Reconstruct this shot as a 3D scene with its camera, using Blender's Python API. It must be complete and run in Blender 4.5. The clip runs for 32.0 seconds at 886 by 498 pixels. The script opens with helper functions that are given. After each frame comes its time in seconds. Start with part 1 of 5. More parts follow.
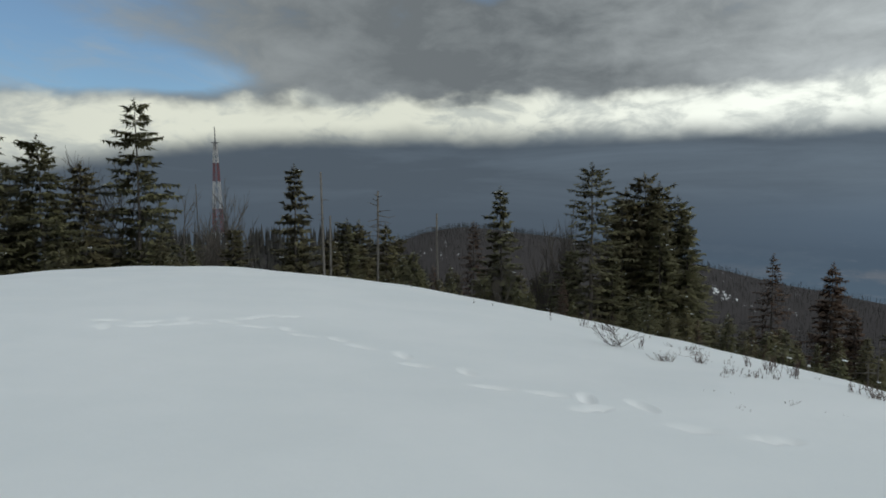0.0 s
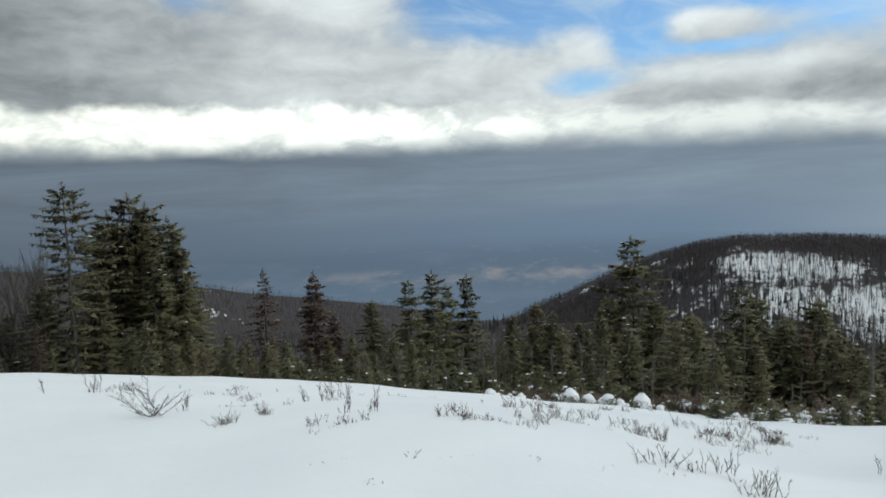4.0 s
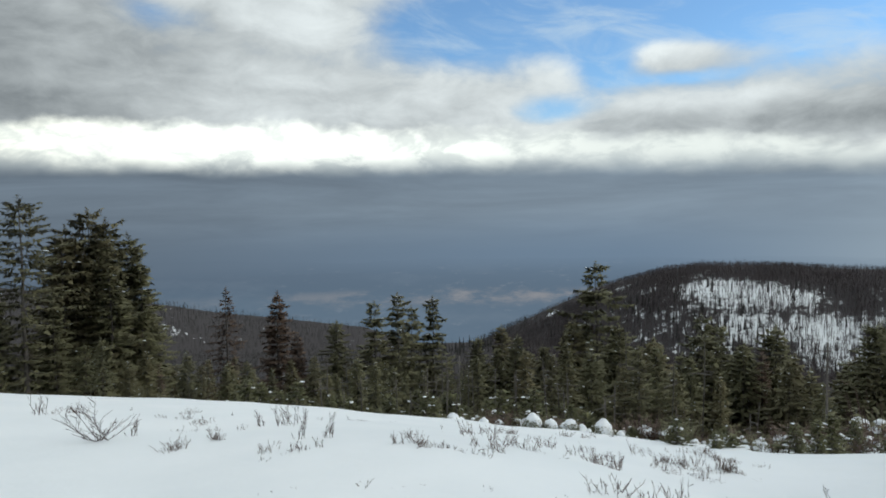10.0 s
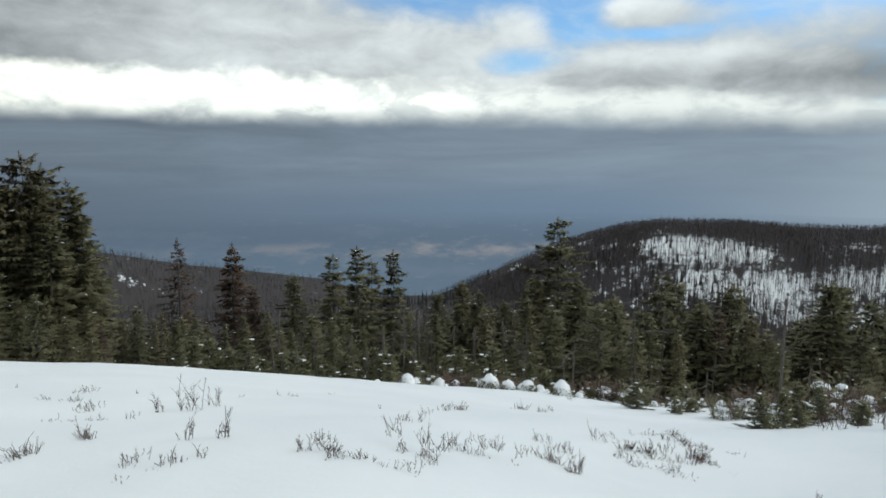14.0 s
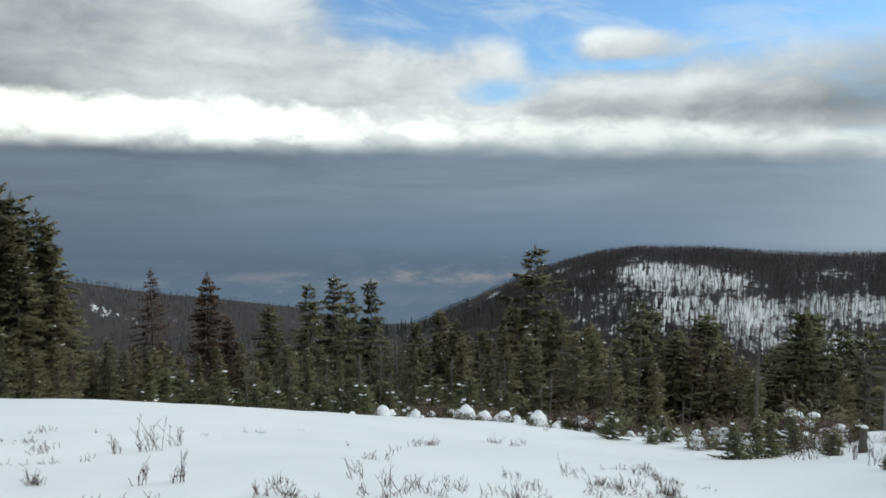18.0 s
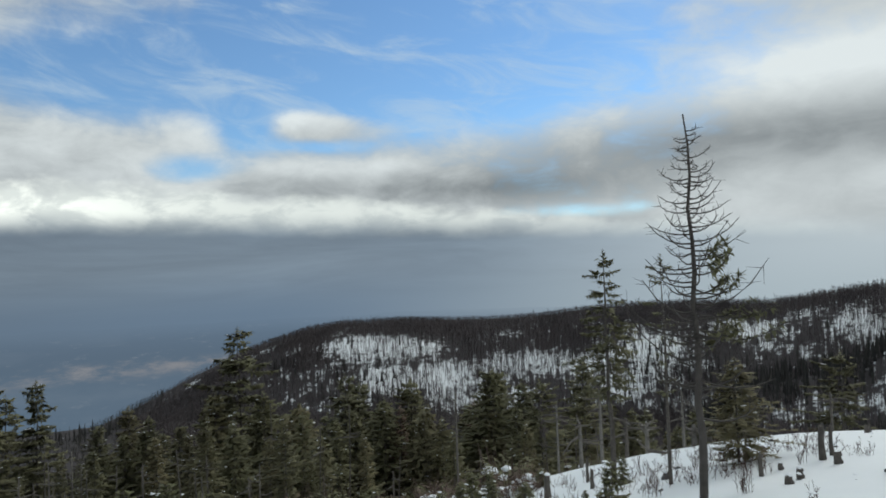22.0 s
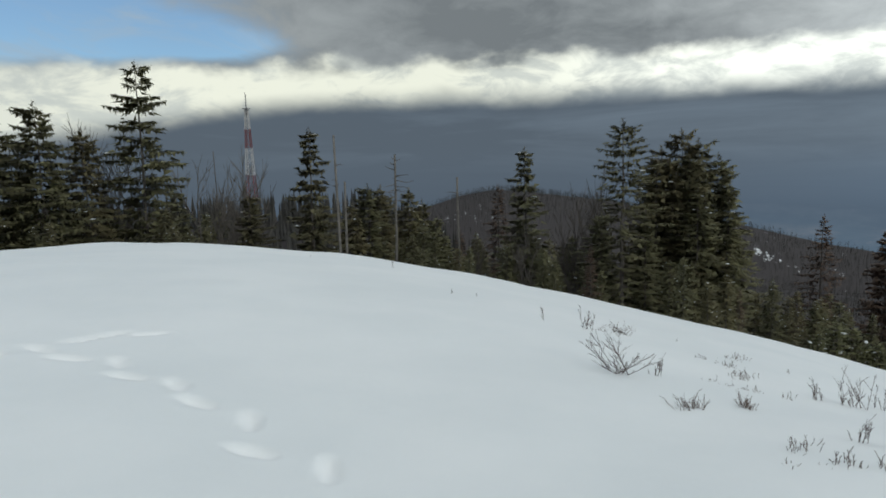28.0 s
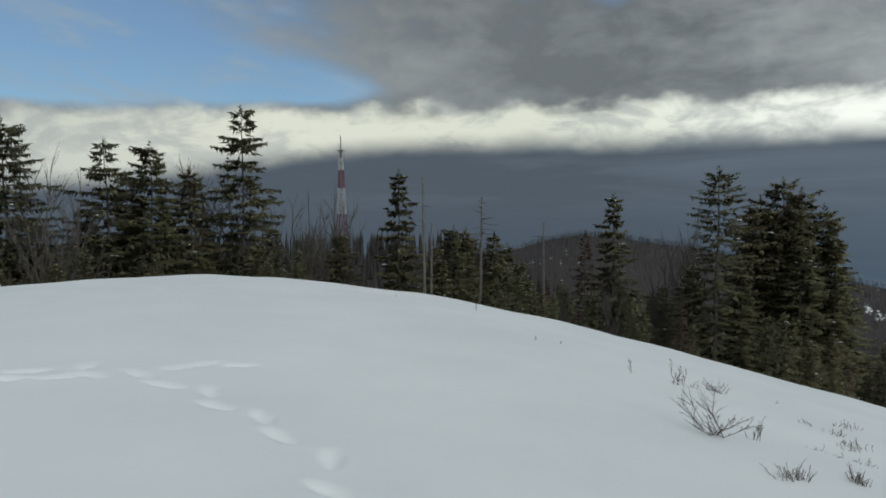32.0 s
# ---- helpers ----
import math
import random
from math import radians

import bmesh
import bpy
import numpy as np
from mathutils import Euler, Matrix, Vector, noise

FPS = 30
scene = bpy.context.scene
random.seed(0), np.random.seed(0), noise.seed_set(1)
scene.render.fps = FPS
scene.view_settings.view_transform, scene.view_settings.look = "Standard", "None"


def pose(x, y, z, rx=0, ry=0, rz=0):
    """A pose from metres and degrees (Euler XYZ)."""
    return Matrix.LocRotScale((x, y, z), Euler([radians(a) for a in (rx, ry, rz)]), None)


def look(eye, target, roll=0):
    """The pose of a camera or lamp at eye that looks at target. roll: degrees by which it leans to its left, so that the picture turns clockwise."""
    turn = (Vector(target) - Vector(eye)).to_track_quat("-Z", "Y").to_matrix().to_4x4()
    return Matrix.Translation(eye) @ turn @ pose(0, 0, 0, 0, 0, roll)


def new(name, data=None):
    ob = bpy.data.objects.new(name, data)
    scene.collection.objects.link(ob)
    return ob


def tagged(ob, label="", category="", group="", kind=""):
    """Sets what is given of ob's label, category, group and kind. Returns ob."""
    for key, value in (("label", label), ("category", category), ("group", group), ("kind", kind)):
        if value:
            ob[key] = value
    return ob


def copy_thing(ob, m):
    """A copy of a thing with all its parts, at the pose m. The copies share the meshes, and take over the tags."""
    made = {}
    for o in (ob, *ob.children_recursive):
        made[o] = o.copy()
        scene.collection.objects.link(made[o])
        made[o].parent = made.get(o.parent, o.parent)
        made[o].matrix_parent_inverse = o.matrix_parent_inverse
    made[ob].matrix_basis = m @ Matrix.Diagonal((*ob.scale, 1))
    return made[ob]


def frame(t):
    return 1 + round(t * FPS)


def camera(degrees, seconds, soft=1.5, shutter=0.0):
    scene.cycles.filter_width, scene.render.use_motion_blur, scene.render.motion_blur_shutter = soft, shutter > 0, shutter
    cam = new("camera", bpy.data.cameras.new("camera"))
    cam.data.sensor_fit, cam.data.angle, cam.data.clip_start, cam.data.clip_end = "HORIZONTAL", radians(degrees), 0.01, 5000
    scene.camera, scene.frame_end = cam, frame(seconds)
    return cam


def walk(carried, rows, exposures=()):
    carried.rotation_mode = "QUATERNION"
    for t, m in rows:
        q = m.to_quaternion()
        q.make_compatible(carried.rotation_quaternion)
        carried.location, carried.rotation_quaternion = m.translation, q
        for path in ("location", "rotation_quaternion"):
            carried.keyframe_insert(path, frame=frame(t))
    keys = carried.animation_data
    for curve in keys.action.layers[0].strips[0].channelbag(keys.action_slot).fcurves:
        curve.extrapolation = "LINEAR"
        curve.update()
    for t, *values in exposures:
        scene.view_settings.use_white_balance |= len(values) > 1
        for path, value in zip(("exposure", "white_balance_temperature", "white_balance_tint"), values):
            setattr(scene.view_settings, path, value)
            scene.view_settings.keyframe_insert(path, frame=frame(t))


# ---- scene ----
cam = camera(67.61, 32.0, 1.75)
PATH = [
    (0, pose(-0.000, 0.001, 1.700, 85.02, 0.52, -0.36)),
    (0.5, pose(-0.064, 0.620, 1.667, 83.15, 0.41, 5.11)),
    (1, pose(-0.082, 1.068, 1.635, 83.62, 0.22, -2.89)),
    (1.5, pose(-0.100, 1.526, 1.598, 82.11, 0.60, -21.08)),
    (2, pose(0.037, 1.837, 1.601, 81.17, 1.46, -26.91)),
    (2.5, pose(0.026, 2.062, 1.603, 81.46, 2.34, -32.74)),
    (3, pose(0.023, 2.229, 1.659, 83.10, 2.13, -45.17)),
    (3.5, pose(0.016, 2.293, 1.699, 85.23, 2.97, -45.35)),
    (4, pose(0.068, 2.295, 1.677, 85.64, 2.43, -43.28)),
    (4.5, pose(0.104, 2.318, 1.678, 85.70, 1.96, -43.82)),
    (6.5, pose(0.184, 2.237, 1.693, 87.31, 1.94, -45.89)),
    (7, pose(0.183, 2.199, 1.698, 86.24, 2.16, -50.48)),
    (7.5, pose(0.204, 2.208, 1.681, 85.15, 2.32, -53.45)),
    (8, pose(0.213, 2.251, 1.673, 84.06, 2.36, -52.48)),
    (8.5, pose(0.211, 2.279, 1.683, 83.98, 2.24, -50.36)),
    (9, pose(0.196, 2.298, 1.704, 84.58, 1.78, -47.74)),
    (9.5, pose(0.191, 2.267, 1.710, 86.21, 1.77, -45.86)),
    (10, pose(0.139, 2.239, 1.718, 87.43, 1.11, -46.01)),
    (10.5, pose(0.173, 2.214, 1.742, 88.69, 0.18, -47.93)),
    (11, pose(0.505, 2.139, 1.699, 89.31, 0.06, -47.84)),
    (11.5, pose(0.630, 2.209, 1.704, 88.65, 0.09, -47.70)),
    (12, pose(0.697, 2.432, 1.671, 85.09, 0.66, -48.68)),
    (12.5, pose(0.916, 2.591, 1.657, 84.20, 0.61, -47.55)),
    (13, pose(1.265, 2.726, 1.642, 83.74, 0.15, -42.33)),
    (13.5, pose(1.414, 2.921, 1.644, 82.77, 0.39, -44.13)),
    (14, pose(1.516, 3.060, 1.672, 83.35, 0.14, -49.05)),
    (14.5, pose(1.659, 3.081, 1.660, 84.08, 0.11, -48.66)),
    (15, pose(1.755, 3.100, 1.638, 84.26, -0.42, -49.18)),
    (15.5, pose(1.774, 3.169, 1.646, 84.17, -0.05, -50.30)),
    (17.5, pose(1.673, 2.987, 1.746, 85.47, -0.06, -51.02)),
    (18, pose(1.663, 2.983, 1.750, 85.75, 0.16, -50.87)),
    (18.5, pose(1.688, 3.033, 1.730, 85.80, 0.18, -52.58)),
    (19, pose(2.043, 3.166, 1.728, 85.42, -0.38, -62.92)),
    (19.5, pose(2.061, 3.148, 1.759, 87.69, -0.24, -75.50)),
    (20, pose(2.082, 3.136, 1.790, 89.00, 0.60, -82.26)),
    (20.5, pose(2.091, 3.132, 1.807, 90.20, 1.25, -82.81)),
    (21, pose(2.054, 3.155, 1.828, 91.50, 1.50, -77.37)),
    (21.5, pose(2.059, 3.149, 1.826, 91.97, 1.83, -75.50)),
    (22, pose(2.060, 3.151, 1.830, 91.90, 2.24, -76.16)),
    (22.5, pose(1.993, 3.187, 1.841, 90.73, 2.04, -74.66)),
    (23, pose(2.006, 3.184, 1.842, 88.98, 1.51, -74.08)),
    (23.5, pose(2.031, 3.171, 1.835, 88.07, 0.97, -73.89)),
    (24, pose(2.006, 3.176, 1.842, 87.36, 0.85, -73.05)),
    (24.5, pose(1.826, 3.305, 1.777, 86.56, 1.02, -64.23)),
    (25, pose(1.791, 3.164, 1.735, 85.61, 2.89, -50.88)),
    (25.5, pose(1.781, 3.384, 1.729, 85.35, 3.30, -37.87)),
    (27.5, pose(1.368, 3.428, 1.645, 83.37, 3.05, -6.86)),
    (28, pose(1.295, 3.455, 1.624, 81.90, 1.56, 2.61)),
    (28.5, pose(1.242, 3.492, 1.604, 81.09, 2.42, 10.81)),
    (29, pose(1.241, 3.503, 1.605, 81.56, 2.05, 15.94)),
    (29.5, pose(1.245, 3.503, 1.613, 83.61, 0.87, 12.54)),
    (30, pose(1.229, 3.524, 1.605, 84.00, -0.02, 13.00)),
    (30.5, pose(1.232, 3.517, 1.606, 84.37, -0.45, 13.85)),
    (31, pose(1.239, 3.514, 1.612, 84.56, -0.25, 13.57)),
    (31.5, pose(1.244, 3.515, 1.613, 84.95, 0.05, 12.51)),
    (32, pose(1.271, 3.480, 1.641, 85.69, 0.26, 10.08)),
]
EXPOSURES = [(t, e, 6280, 4) for t, e in ((0, -0.35), (1.0, -0.35), (2.0, -0.27), (3.1, -0.06), (3.9, 0.2), (6.0, 0.15), (7.2, 0.15), (9.0, 0.24), (10.5, 0.21), (12.0, 0.17), (14.0, 0.26), (16, 0.28), (18.2, 0.28), (20, 0.22), (21.8, 0.07), (23, 0.12), (24.0, 0.2), (24.8, 0.26), (27.5, 0.05), (28.1, -0.12), (29.0, -0.35), (32, -0.35))]
walk(cam, PATH, EXPOSURES)


# World: sky, clouds and light
class Graph:
    """Small helper that writes node arithmetic in plain lines."""
    def __init__(self, tree):
        self.t = tree

    def put(self, socket, value):
        if isinstance(value, bpy.types.NodeSocket):
            self.t.links.new(value, socket)
        elif value is not None:
            socket.default_value = value

    def math(self, op, a, b=None, c=None, clamp=False):
        n = self.t.nodes.new("ShaderNodeMath")
        n.operation, n.use_clamp = op, clamp
        for s, v in zip(n.inputs, (a, b, c)):
            self.put(s, v)
        return n.outputs[0]

    def step(self, v, lo, hi, a=0.0, b=1.0):
        n = self.t.nodes.new("ShaderNodeMapRange")
        n.interpolation_type = "SMOOTHSTEP"
        for k, x in zip(("Value", "From Min", "From Max", "To Min", "To Max"), (v, lo, hi, a, b)):
            self.put(n.inputs[k], x)
        return n.outputs[0]

    def noise(self, vec, scale, detail=4.0, rough=0.55, warp=0.0):
        n = self.t.nodes.new("ShaderNodeTexNoise")
        if vec is not None:
            self.put(n.inputs["Vector"], vec)
        n.inputs["Scale"].default_value, n.inputs["Detail"].default_value = scale, detail
        n.inputs["Roughness"].default_value, n.inputs["Distortion"].default_value = rough, warp
        return n.outputs["Fac"]

    def mix(self, fac, a, b):
        n = self.t.nodes.new("ShaderNodeMix")
        n.data_type = "RGBA"
        self.put(n.inputs[0], fac)
        for s, v in ((n.inputs[6], a), (n.inputs[7], b)):
            self.put(s, (*v, 1) if isinstance(v, tuple) and len(v) == 3 else v)
        return n.outputs[2]

    def vec(self, x, y, z):
        n = self.t.nodes.new("ShaderNodeCombineXYZ")
        for s, v in zip(n.inputs, (x, y, z)):
            self.put(s, v)
        return n.outputs[0]


SUN_AZ, SUN_EL = 128.0, 30.0


def build_world():
    w = bpy.data.worlds.new("sky")
    scene.world = w
    w.use_nodes = True
    t = w.node_tree
    t.nodes.clear()
    g = Graph(t)
    co = t.nodes.new("ShaderNodeTexCoord").outputs["Generated"]
    sep = t.nodes.new("ShaderNodeSeparateXYZ")
    t.links.new(co, sep.inputs[0])
    x, y, z = sep.outputs
    az = g.math("MULTIPLY", g.math("ARCTAN2", x, y), 57.2958)
    el = g.math("MULTIPLY", g.math("ARCSINE", z), 57.2958)
    sky = t.nodes.new("ShaderNodeTexSky")
    sky.sky_type, sky.sun_disc = "NISHITA", False
    sky.sun_elevation, sky.sun_rotation, sky.air_density, sky.dust_density = radians(SUN_EL), radians(SUN_AZ), 1.0, 0.2
    sky.ozone_density = 2.0
    blue = t.nodes.new("ShaderNodeVectorMath")
    blue.operation = "MULTIPLY"
    t.links.new(sky.outputs[0], blue.inputs[0])
    blue.inputs[1].default_value = (0.086, 0.108, 0.128)
    # clouds lie flat overhead, so they crowd together towards the horizon
    flat = g.vec(g.math("MULTIPLY", az, 0.06), g.math("MULTIPLY", el, 0.12), 3.3)
    big = g.noise(flat, 1.1, 3.0, 0.5, 0.4)
    fine = g.noise(flat, 3.2, 6.0, 0.6, 0.3)
    puff = g.math("ADD", g.math("MULTIPLY", g.math("SUBTRACT", big, 0.5), 1.0), g.math("MULTIPLY", g.math("SUBTRACT", fine, 0.5), 0.9))

    def blob(a, e, ra, re, k):
        u = g.math("DIVIDE", g.math("SUBTRACT", az, a), ra)
        v = g.math("DIVIDE", g.math("SUBTRACT", el, e), re)
        return g.math("MULTIPLY", g.math("EXPONENT", g.math("MULTIPLY", g.math("ADD", g.math("MULTIPLY", u, u), g.math("MULTIPLY", v, v)), -1.0)), k)

    def total(items):
        s = items[0]
        for i in items[1:]:
            s = g.math("ADD", s, i)
        return s

    # openings of blue sky in the cloud deck
    gap = total([blob(-46, 13.5, 22, 4.5, 1.1), blob(-33, 9.8, 13, 2.0, 1.0), blob(-22, 9.2, 6, 1.0, 0.6), blob(-45, 8.8, 9, 1.6, 0.8), blob(55.0, 8.9, 3.3, 1.3, 0.75), blob(59.8, 12.8, 3.0, 2.4, 0.6), blob(48, 16, 7, 3.5, 0.7), blob(74, 16, 21, 4.6, 1.15),
                 blob(88, 4.7, 8, 0.6, 0.36), blob(76, 23, 25, 6, 0.8), blob(23, 16.5, 3.5, 1.6, 0.4), blob(4, 16.5, 2.5, 1.5, 0.35), blob(65.8, 12.9, 5.2, 1.5, -0.72), blob(65.3, 10.9, 4.5, 0.5, 0.35)])
    cover = g.step(g.math("SUBTRACT", g.math("ADD", g.math("MULTIPLY", puff, 0.75), 0.42), gap), -0.28, 0.3)
    # deck: grey undersides, brighter to the east
    lift = g.step(az, -15.0, 60.0)
    soft = g.math("ADD", g.math("SUBTRACT", big, 0.5), g.math("MULTIPLY", g.math("SUBTRACT", fine, 0.5), 0.85))
    lit = g.math("ADD", g.step(soft, -0.4, 0.45, 0.0, 0.62), g.math("MULTIPLY", lift, 0.3))
    under = total([blob(5, 12, 15, 6, 0.37), blob(65, 8.5, 10, 2.2, 0.14), blob(33, 13.5, 11, 5, -0.22), blob(106, 9.4, 19, 2.2, 0.42), blob(78, 7.0, 14, 1.3, 0.3), blob(108, 14.5, 13, 2.6, -0.45), blob(66, 9.3, 9, 1.0, -0.35), blob(65.8, 13.4, 4.5, 1.5, -0.45)])
    lit = g.math("ADD", g.math("MULTIPLY", lit, g.step(az, 82.0, 104.0, 1.0, 0.55)), g.step(az, 82.0, 104.0, 0.0, 0.3))
    lit = g.math("SUBTRACT", lit, under, clamp=True)
    lit = g.math("ADD", g.math("MULTIPLY", lit, g.step(az, -12.0, 34.0, 0.55, 1.0)), g.step(az, -12.0, 34.0, 0.05, 0.0))
    deck = g.mix(lit, (0.178, 0.191, 0.205), (0.74, 0.76, 0.77))
    # thin veil drawn over the openings
    wisp = g.noise(g.vec(g.math("MULTIPLY", az, 0.05), g.math("ADD", g.math("MULTIPLY", el, 0.16), g.math("MULTIPLY", az, 0.025)), 9.0), 2.2, 7.0, 0.62, 0.6)
    veil = g.math("ADD", g.step(wisp, 0.42, 0.75, 0.06, 0.6), g.step(az, 10.0, -20.0, 0.0, 0.16), clamp=True)
    clear = g.mix(veil, blue.outputs[0], (0.52, 0.60, 0.68))
    clear = g.mix(g.step(az, 0.0, -25.0, 0.0, 0.3), clear, (0.12, 0.16, 0.22))
    sky_deck = g.mix(cover, clear, deck)
    # the long bright band over the dark bank
    lump = g.noise(g.vec(g.math("MULTIPLY", az, 0.1), g.math("MULTIPLY", el, 0.16), 7.0), 2.6, 3.5, 0.5, 0.1)
    wob = g.math("ADD", g.math("MULTIPLY", puff, 1.3), g.math("MULTIPLY", g.math("SUBTRACT", lump, 0.5), 3.0))
    da = g.math("SUBTRACT", az, 30.0)
    ragged = g.noise(g.vec(g.math("MULTIPLY", az, 0.1), g.math("MULTIPLY", el, 0.14), 4.0), 5.0, 3.0, 0.5, 0.1)
    wob = g.math("ADD", wob, g.math("MULTIPLY", g.math("SUBTRACT", ragged, 0.5), 0.8))
    low = g.math("ADD", g.math("ADD", g.math("MULTIPLY", g.math("MULTIPLY", da, da), -0.00045), 4.75), g.math("MULTIPLY", wob, 0.3))
    db = g.math("SUBTRACT", az, 20.0)
    high = g.math("ADD", g.math("ADD", g.math("MULTIPLY", g.math("MULTIPLY", db, db), -0.0008), g.step(az, -8.0, -32.0, 7.9, 9.4)), wob)
    low = g.math("ADD", low, g.step(az, -14.0, -38.0, 0.0, -1.2))
    low = g.math("ADD", low, blob(-14, 4.0, 17, 40, 0.55))
    high = g.math("ADD", high, blob(-12, 8.0, 8, 40, 0.6))
    rise = g.step(g.math("SUBTRACT", el, low), -1.1, 1.35)
    fall = g.step(g.math("SUBTRACT", el, high), -0.9, 0.7, 1.0, 0.0)
    glow = g.math("MULTIPLY", g.math("MULTIPLY", g.step(az, 32.0, 62.0, 1.0, 0.34), g.step(az, -22.0, -45.0, 1.0, 0.62)), g.step(g.noise(flat, 3.4, 5.0, 0.58, 0.4), 0.38, 0.56, 0.42, 1.0))
    band = g.mix(glow, (0.46, 0.49, 0.5), g.mix(g.step(az, -5.0, 30.0), (0.95, 0.93, 0.8), (1.32, 1.31, 1.2)))
    upper = g.mix(fall, sky_deck, band)
    # slate bank below it, with faint streaks, paler to the east
    streak = g.noise(g.vec(g.math("MULTIPLY", az, 0.035), g.math("MULTIPLY", el, 0.28), 1.0), 1.6, 6.0, 0.6, 0.4)
    tone = g.math("ADD", g.math("MULTIPLY", lift, 0.55), g.math("MULTIPLY", g.math("SUBTRACT", streak, 0.5), 0.95))
    tone = g.math("ADD", tone, g.step(az, 70.0, 120.0, 0.0, 0.6), clamp=True)
    tone = g.math("ADD", tone, g.step(el, 4.0, -3.0, -0.04, 0.05), clamp=True)
    bank = g.mix(tone, (0.108, 0.131, 0.164), (0.255, 0.31, 0.38))
    bank = g.mix(g.step(az, 74.0, 112.0, 0.0, 0.85), bank, (0.50, 0.54, 0.57))
    haze = g.mix(g.step(az, 0.0, 65.0), (0.098, 0.122, 0.158), (0.14, 0.19, 0.262))
    haze = g.mix(g.step(az, 60.0, 108.0), haze, (0.40, 0.45, 0.49))
    bank = g.mix(g.step(el, 1.5, -3.4), bank, haze)
    whole = g.mix(rise, bank, upper)
    # overhead and behind: even cloud
    back = g.step(el, 24.0, 40.0)
    whole = g.mix(back, whole, g.mix(g.step(puff, -0.4, 0.4), (0.45, 0.48, 0.52), (0.80, 0.82, 0.84)))
    bg = t.nodes.new("ShaderNodeBackground")
    t.links.new(whole, bg.inputs[0])
    bg.inputs[1].default_value = 1.0
    out = t.nodes.new("ShaderNodeOutputWorld")
    t.links.new(bg.outputs[0], out.inputs[0])


build_world()
sun = new("sun", bpy.data.lights.new("sun", "SUN"))
sun.data.energy, sun.data.angle, sun.data.color = 1.0, radians(28), (1.0, 0.96, 0.9)
sun.matrix_world = look((0, 0, 0), (-math.sin(radians(SUN_AZ)) * math.cos(radians(SUN_EL)), -math.cos(radians(SUN_AZ)) * math.cos(radians(SUN_EL)), -math.sin(radians(SUN_EL))))
tagged(sun, "soft sun behind thin cloud", "sun", kind="structure")


# Materials
def material(name, dark, light, scale=4.0, rough=0.8, bump=0.0, island=0.0, fine=0.0, spec=0.3, detail=6.0, tint=None):
    m = bpy.data.materials.new(name)
    m.use_nodes = True
    t = m.node_tree
    g = Graph(t)
    b = t.nodes["Principled BSDF"]
    co = t.nodes.new("ShaderNodeTexCoord").outputs["Object"]
    geo = t.nodes.new("ShaderNodeNewGeometry")
    oi = t.nodes.new("ShaderNodeObjectInfo")
    f = g.noise(co, scale, detail, 0.6)
    f = g.step(f, 0.25, 0.75)
    if fine:
        f = g.math("ADD", g.math("MULTIPLY", f, 1 - fine), g.math("MULTIPLY", g.noise(co, scale * 9, 3.0), fine))
    if island:
        f = g.math("ADD", g.math("MULTIPLY", f, 1 - island), g.math("MULTIPLY", geo.outputs["Random Per Island"], island))
    f = g.math("ADD", f, g.math("MULTIPLY", g.math("SUBTRACT", oi.outputs["Random"], 0.5), 0.25), clamp=True)
    c = g.mix(f, dark, light)
    if tint:
        c = g.mix(g.step(oi.outputs["Random"], 0.35, 1.0, 0.0, 0.6), c, g.mix(f, tuple(v * 0.6 for v in tint), tint))
        c = g.mix(g.step(g.math("FRACT", g.math("MULTIPLY", oi.outputs["Random"], 7.3)), 0.2, 1.0, 0.0, 0.45), c, dark)
    t.links.new(c, b.inputs["Base Color"])
    b.inputs["Roughness"].default_value = rough
    b.inputs["Specular IOR Level"].default_value = spec
    if bump:
        n = t.nodes.new("ShaderNodeBump")
        n.inputs["Strength"].default_value, n.inputs["Distance"].default_value = bump, 0.02
        t.links.new(g.noise(co, scale * 6, 5.0, 0.65), n.inputs["Height"])
        t.links.new(n.outputs[0], b.inputs["Normal"])
    return m


SPRUCE = material("spruce_needles", (0.105, 0.102, 0.06), (0.19, 0.182, 0.088), 0.5, 0.85, 0, 0.3, tint=(0.18, 0.145, 0.08))
YOUNG = material("young_needles", (0.07, 0.075, 0.036), (0.19, 0.185, 0.085), 0.8, 0.75, 0, 0.5)
BROWN = material("dry_needles", (0.058, 0.039, 0.03), (0.16, 0.105, 0.072), 0.6, 0.85, 0, 0.5)
BARK = material("bark", (0.05, 0.044, 0.039), (0.16, 0.143, 0.126), 6.0, 0.9, 0.6, 0, 0.4)
DEADBARK = material("dark_dead_bark", (0.034, 0.03, 0.028), (0.105, 0.094, 0.085), 6.0, 0.9, 0.6, 0, 0.4)
PALE = material("weathered_wood", (0.09, 0.083, 0.076), (0.22, 0.205, 0.185), 5.0, 0.85, 0.5, 0, 0.4)
TWIG = material("twig", (0.045, 0.028, 0.024), (0.14, 0.095, 0.08), 3.0, 0.9, 0, 0.6)
GRASS = material("dry_heather", (0.06, 0.042, 0.036), (0.19, 0.14, 0.115), 3.0, 0.9, 0, 0.6)
SNOWCAP = material("loose_snow", (0.78, 0.81, 0.84), (0.9, 0.91, 0.92), 3.0, 0.6, 0.4)
RED = material("red_paint", (0.13, 0.03, 0.03), (0.22, 0.045, 0.045), 0.6, 0.6, 0, 0, 0.3)
WHITE = material("white_paint", (0.42, 0.41, 0.4), (0.62, 0.61, 0.6), 0.6, 0.6, 0, 0, 0.3)
STEEL = material("grey_steel", (0.10, 0.10, 0.11), (0.2, 0.2, 0.21), 1.0, 0.5)
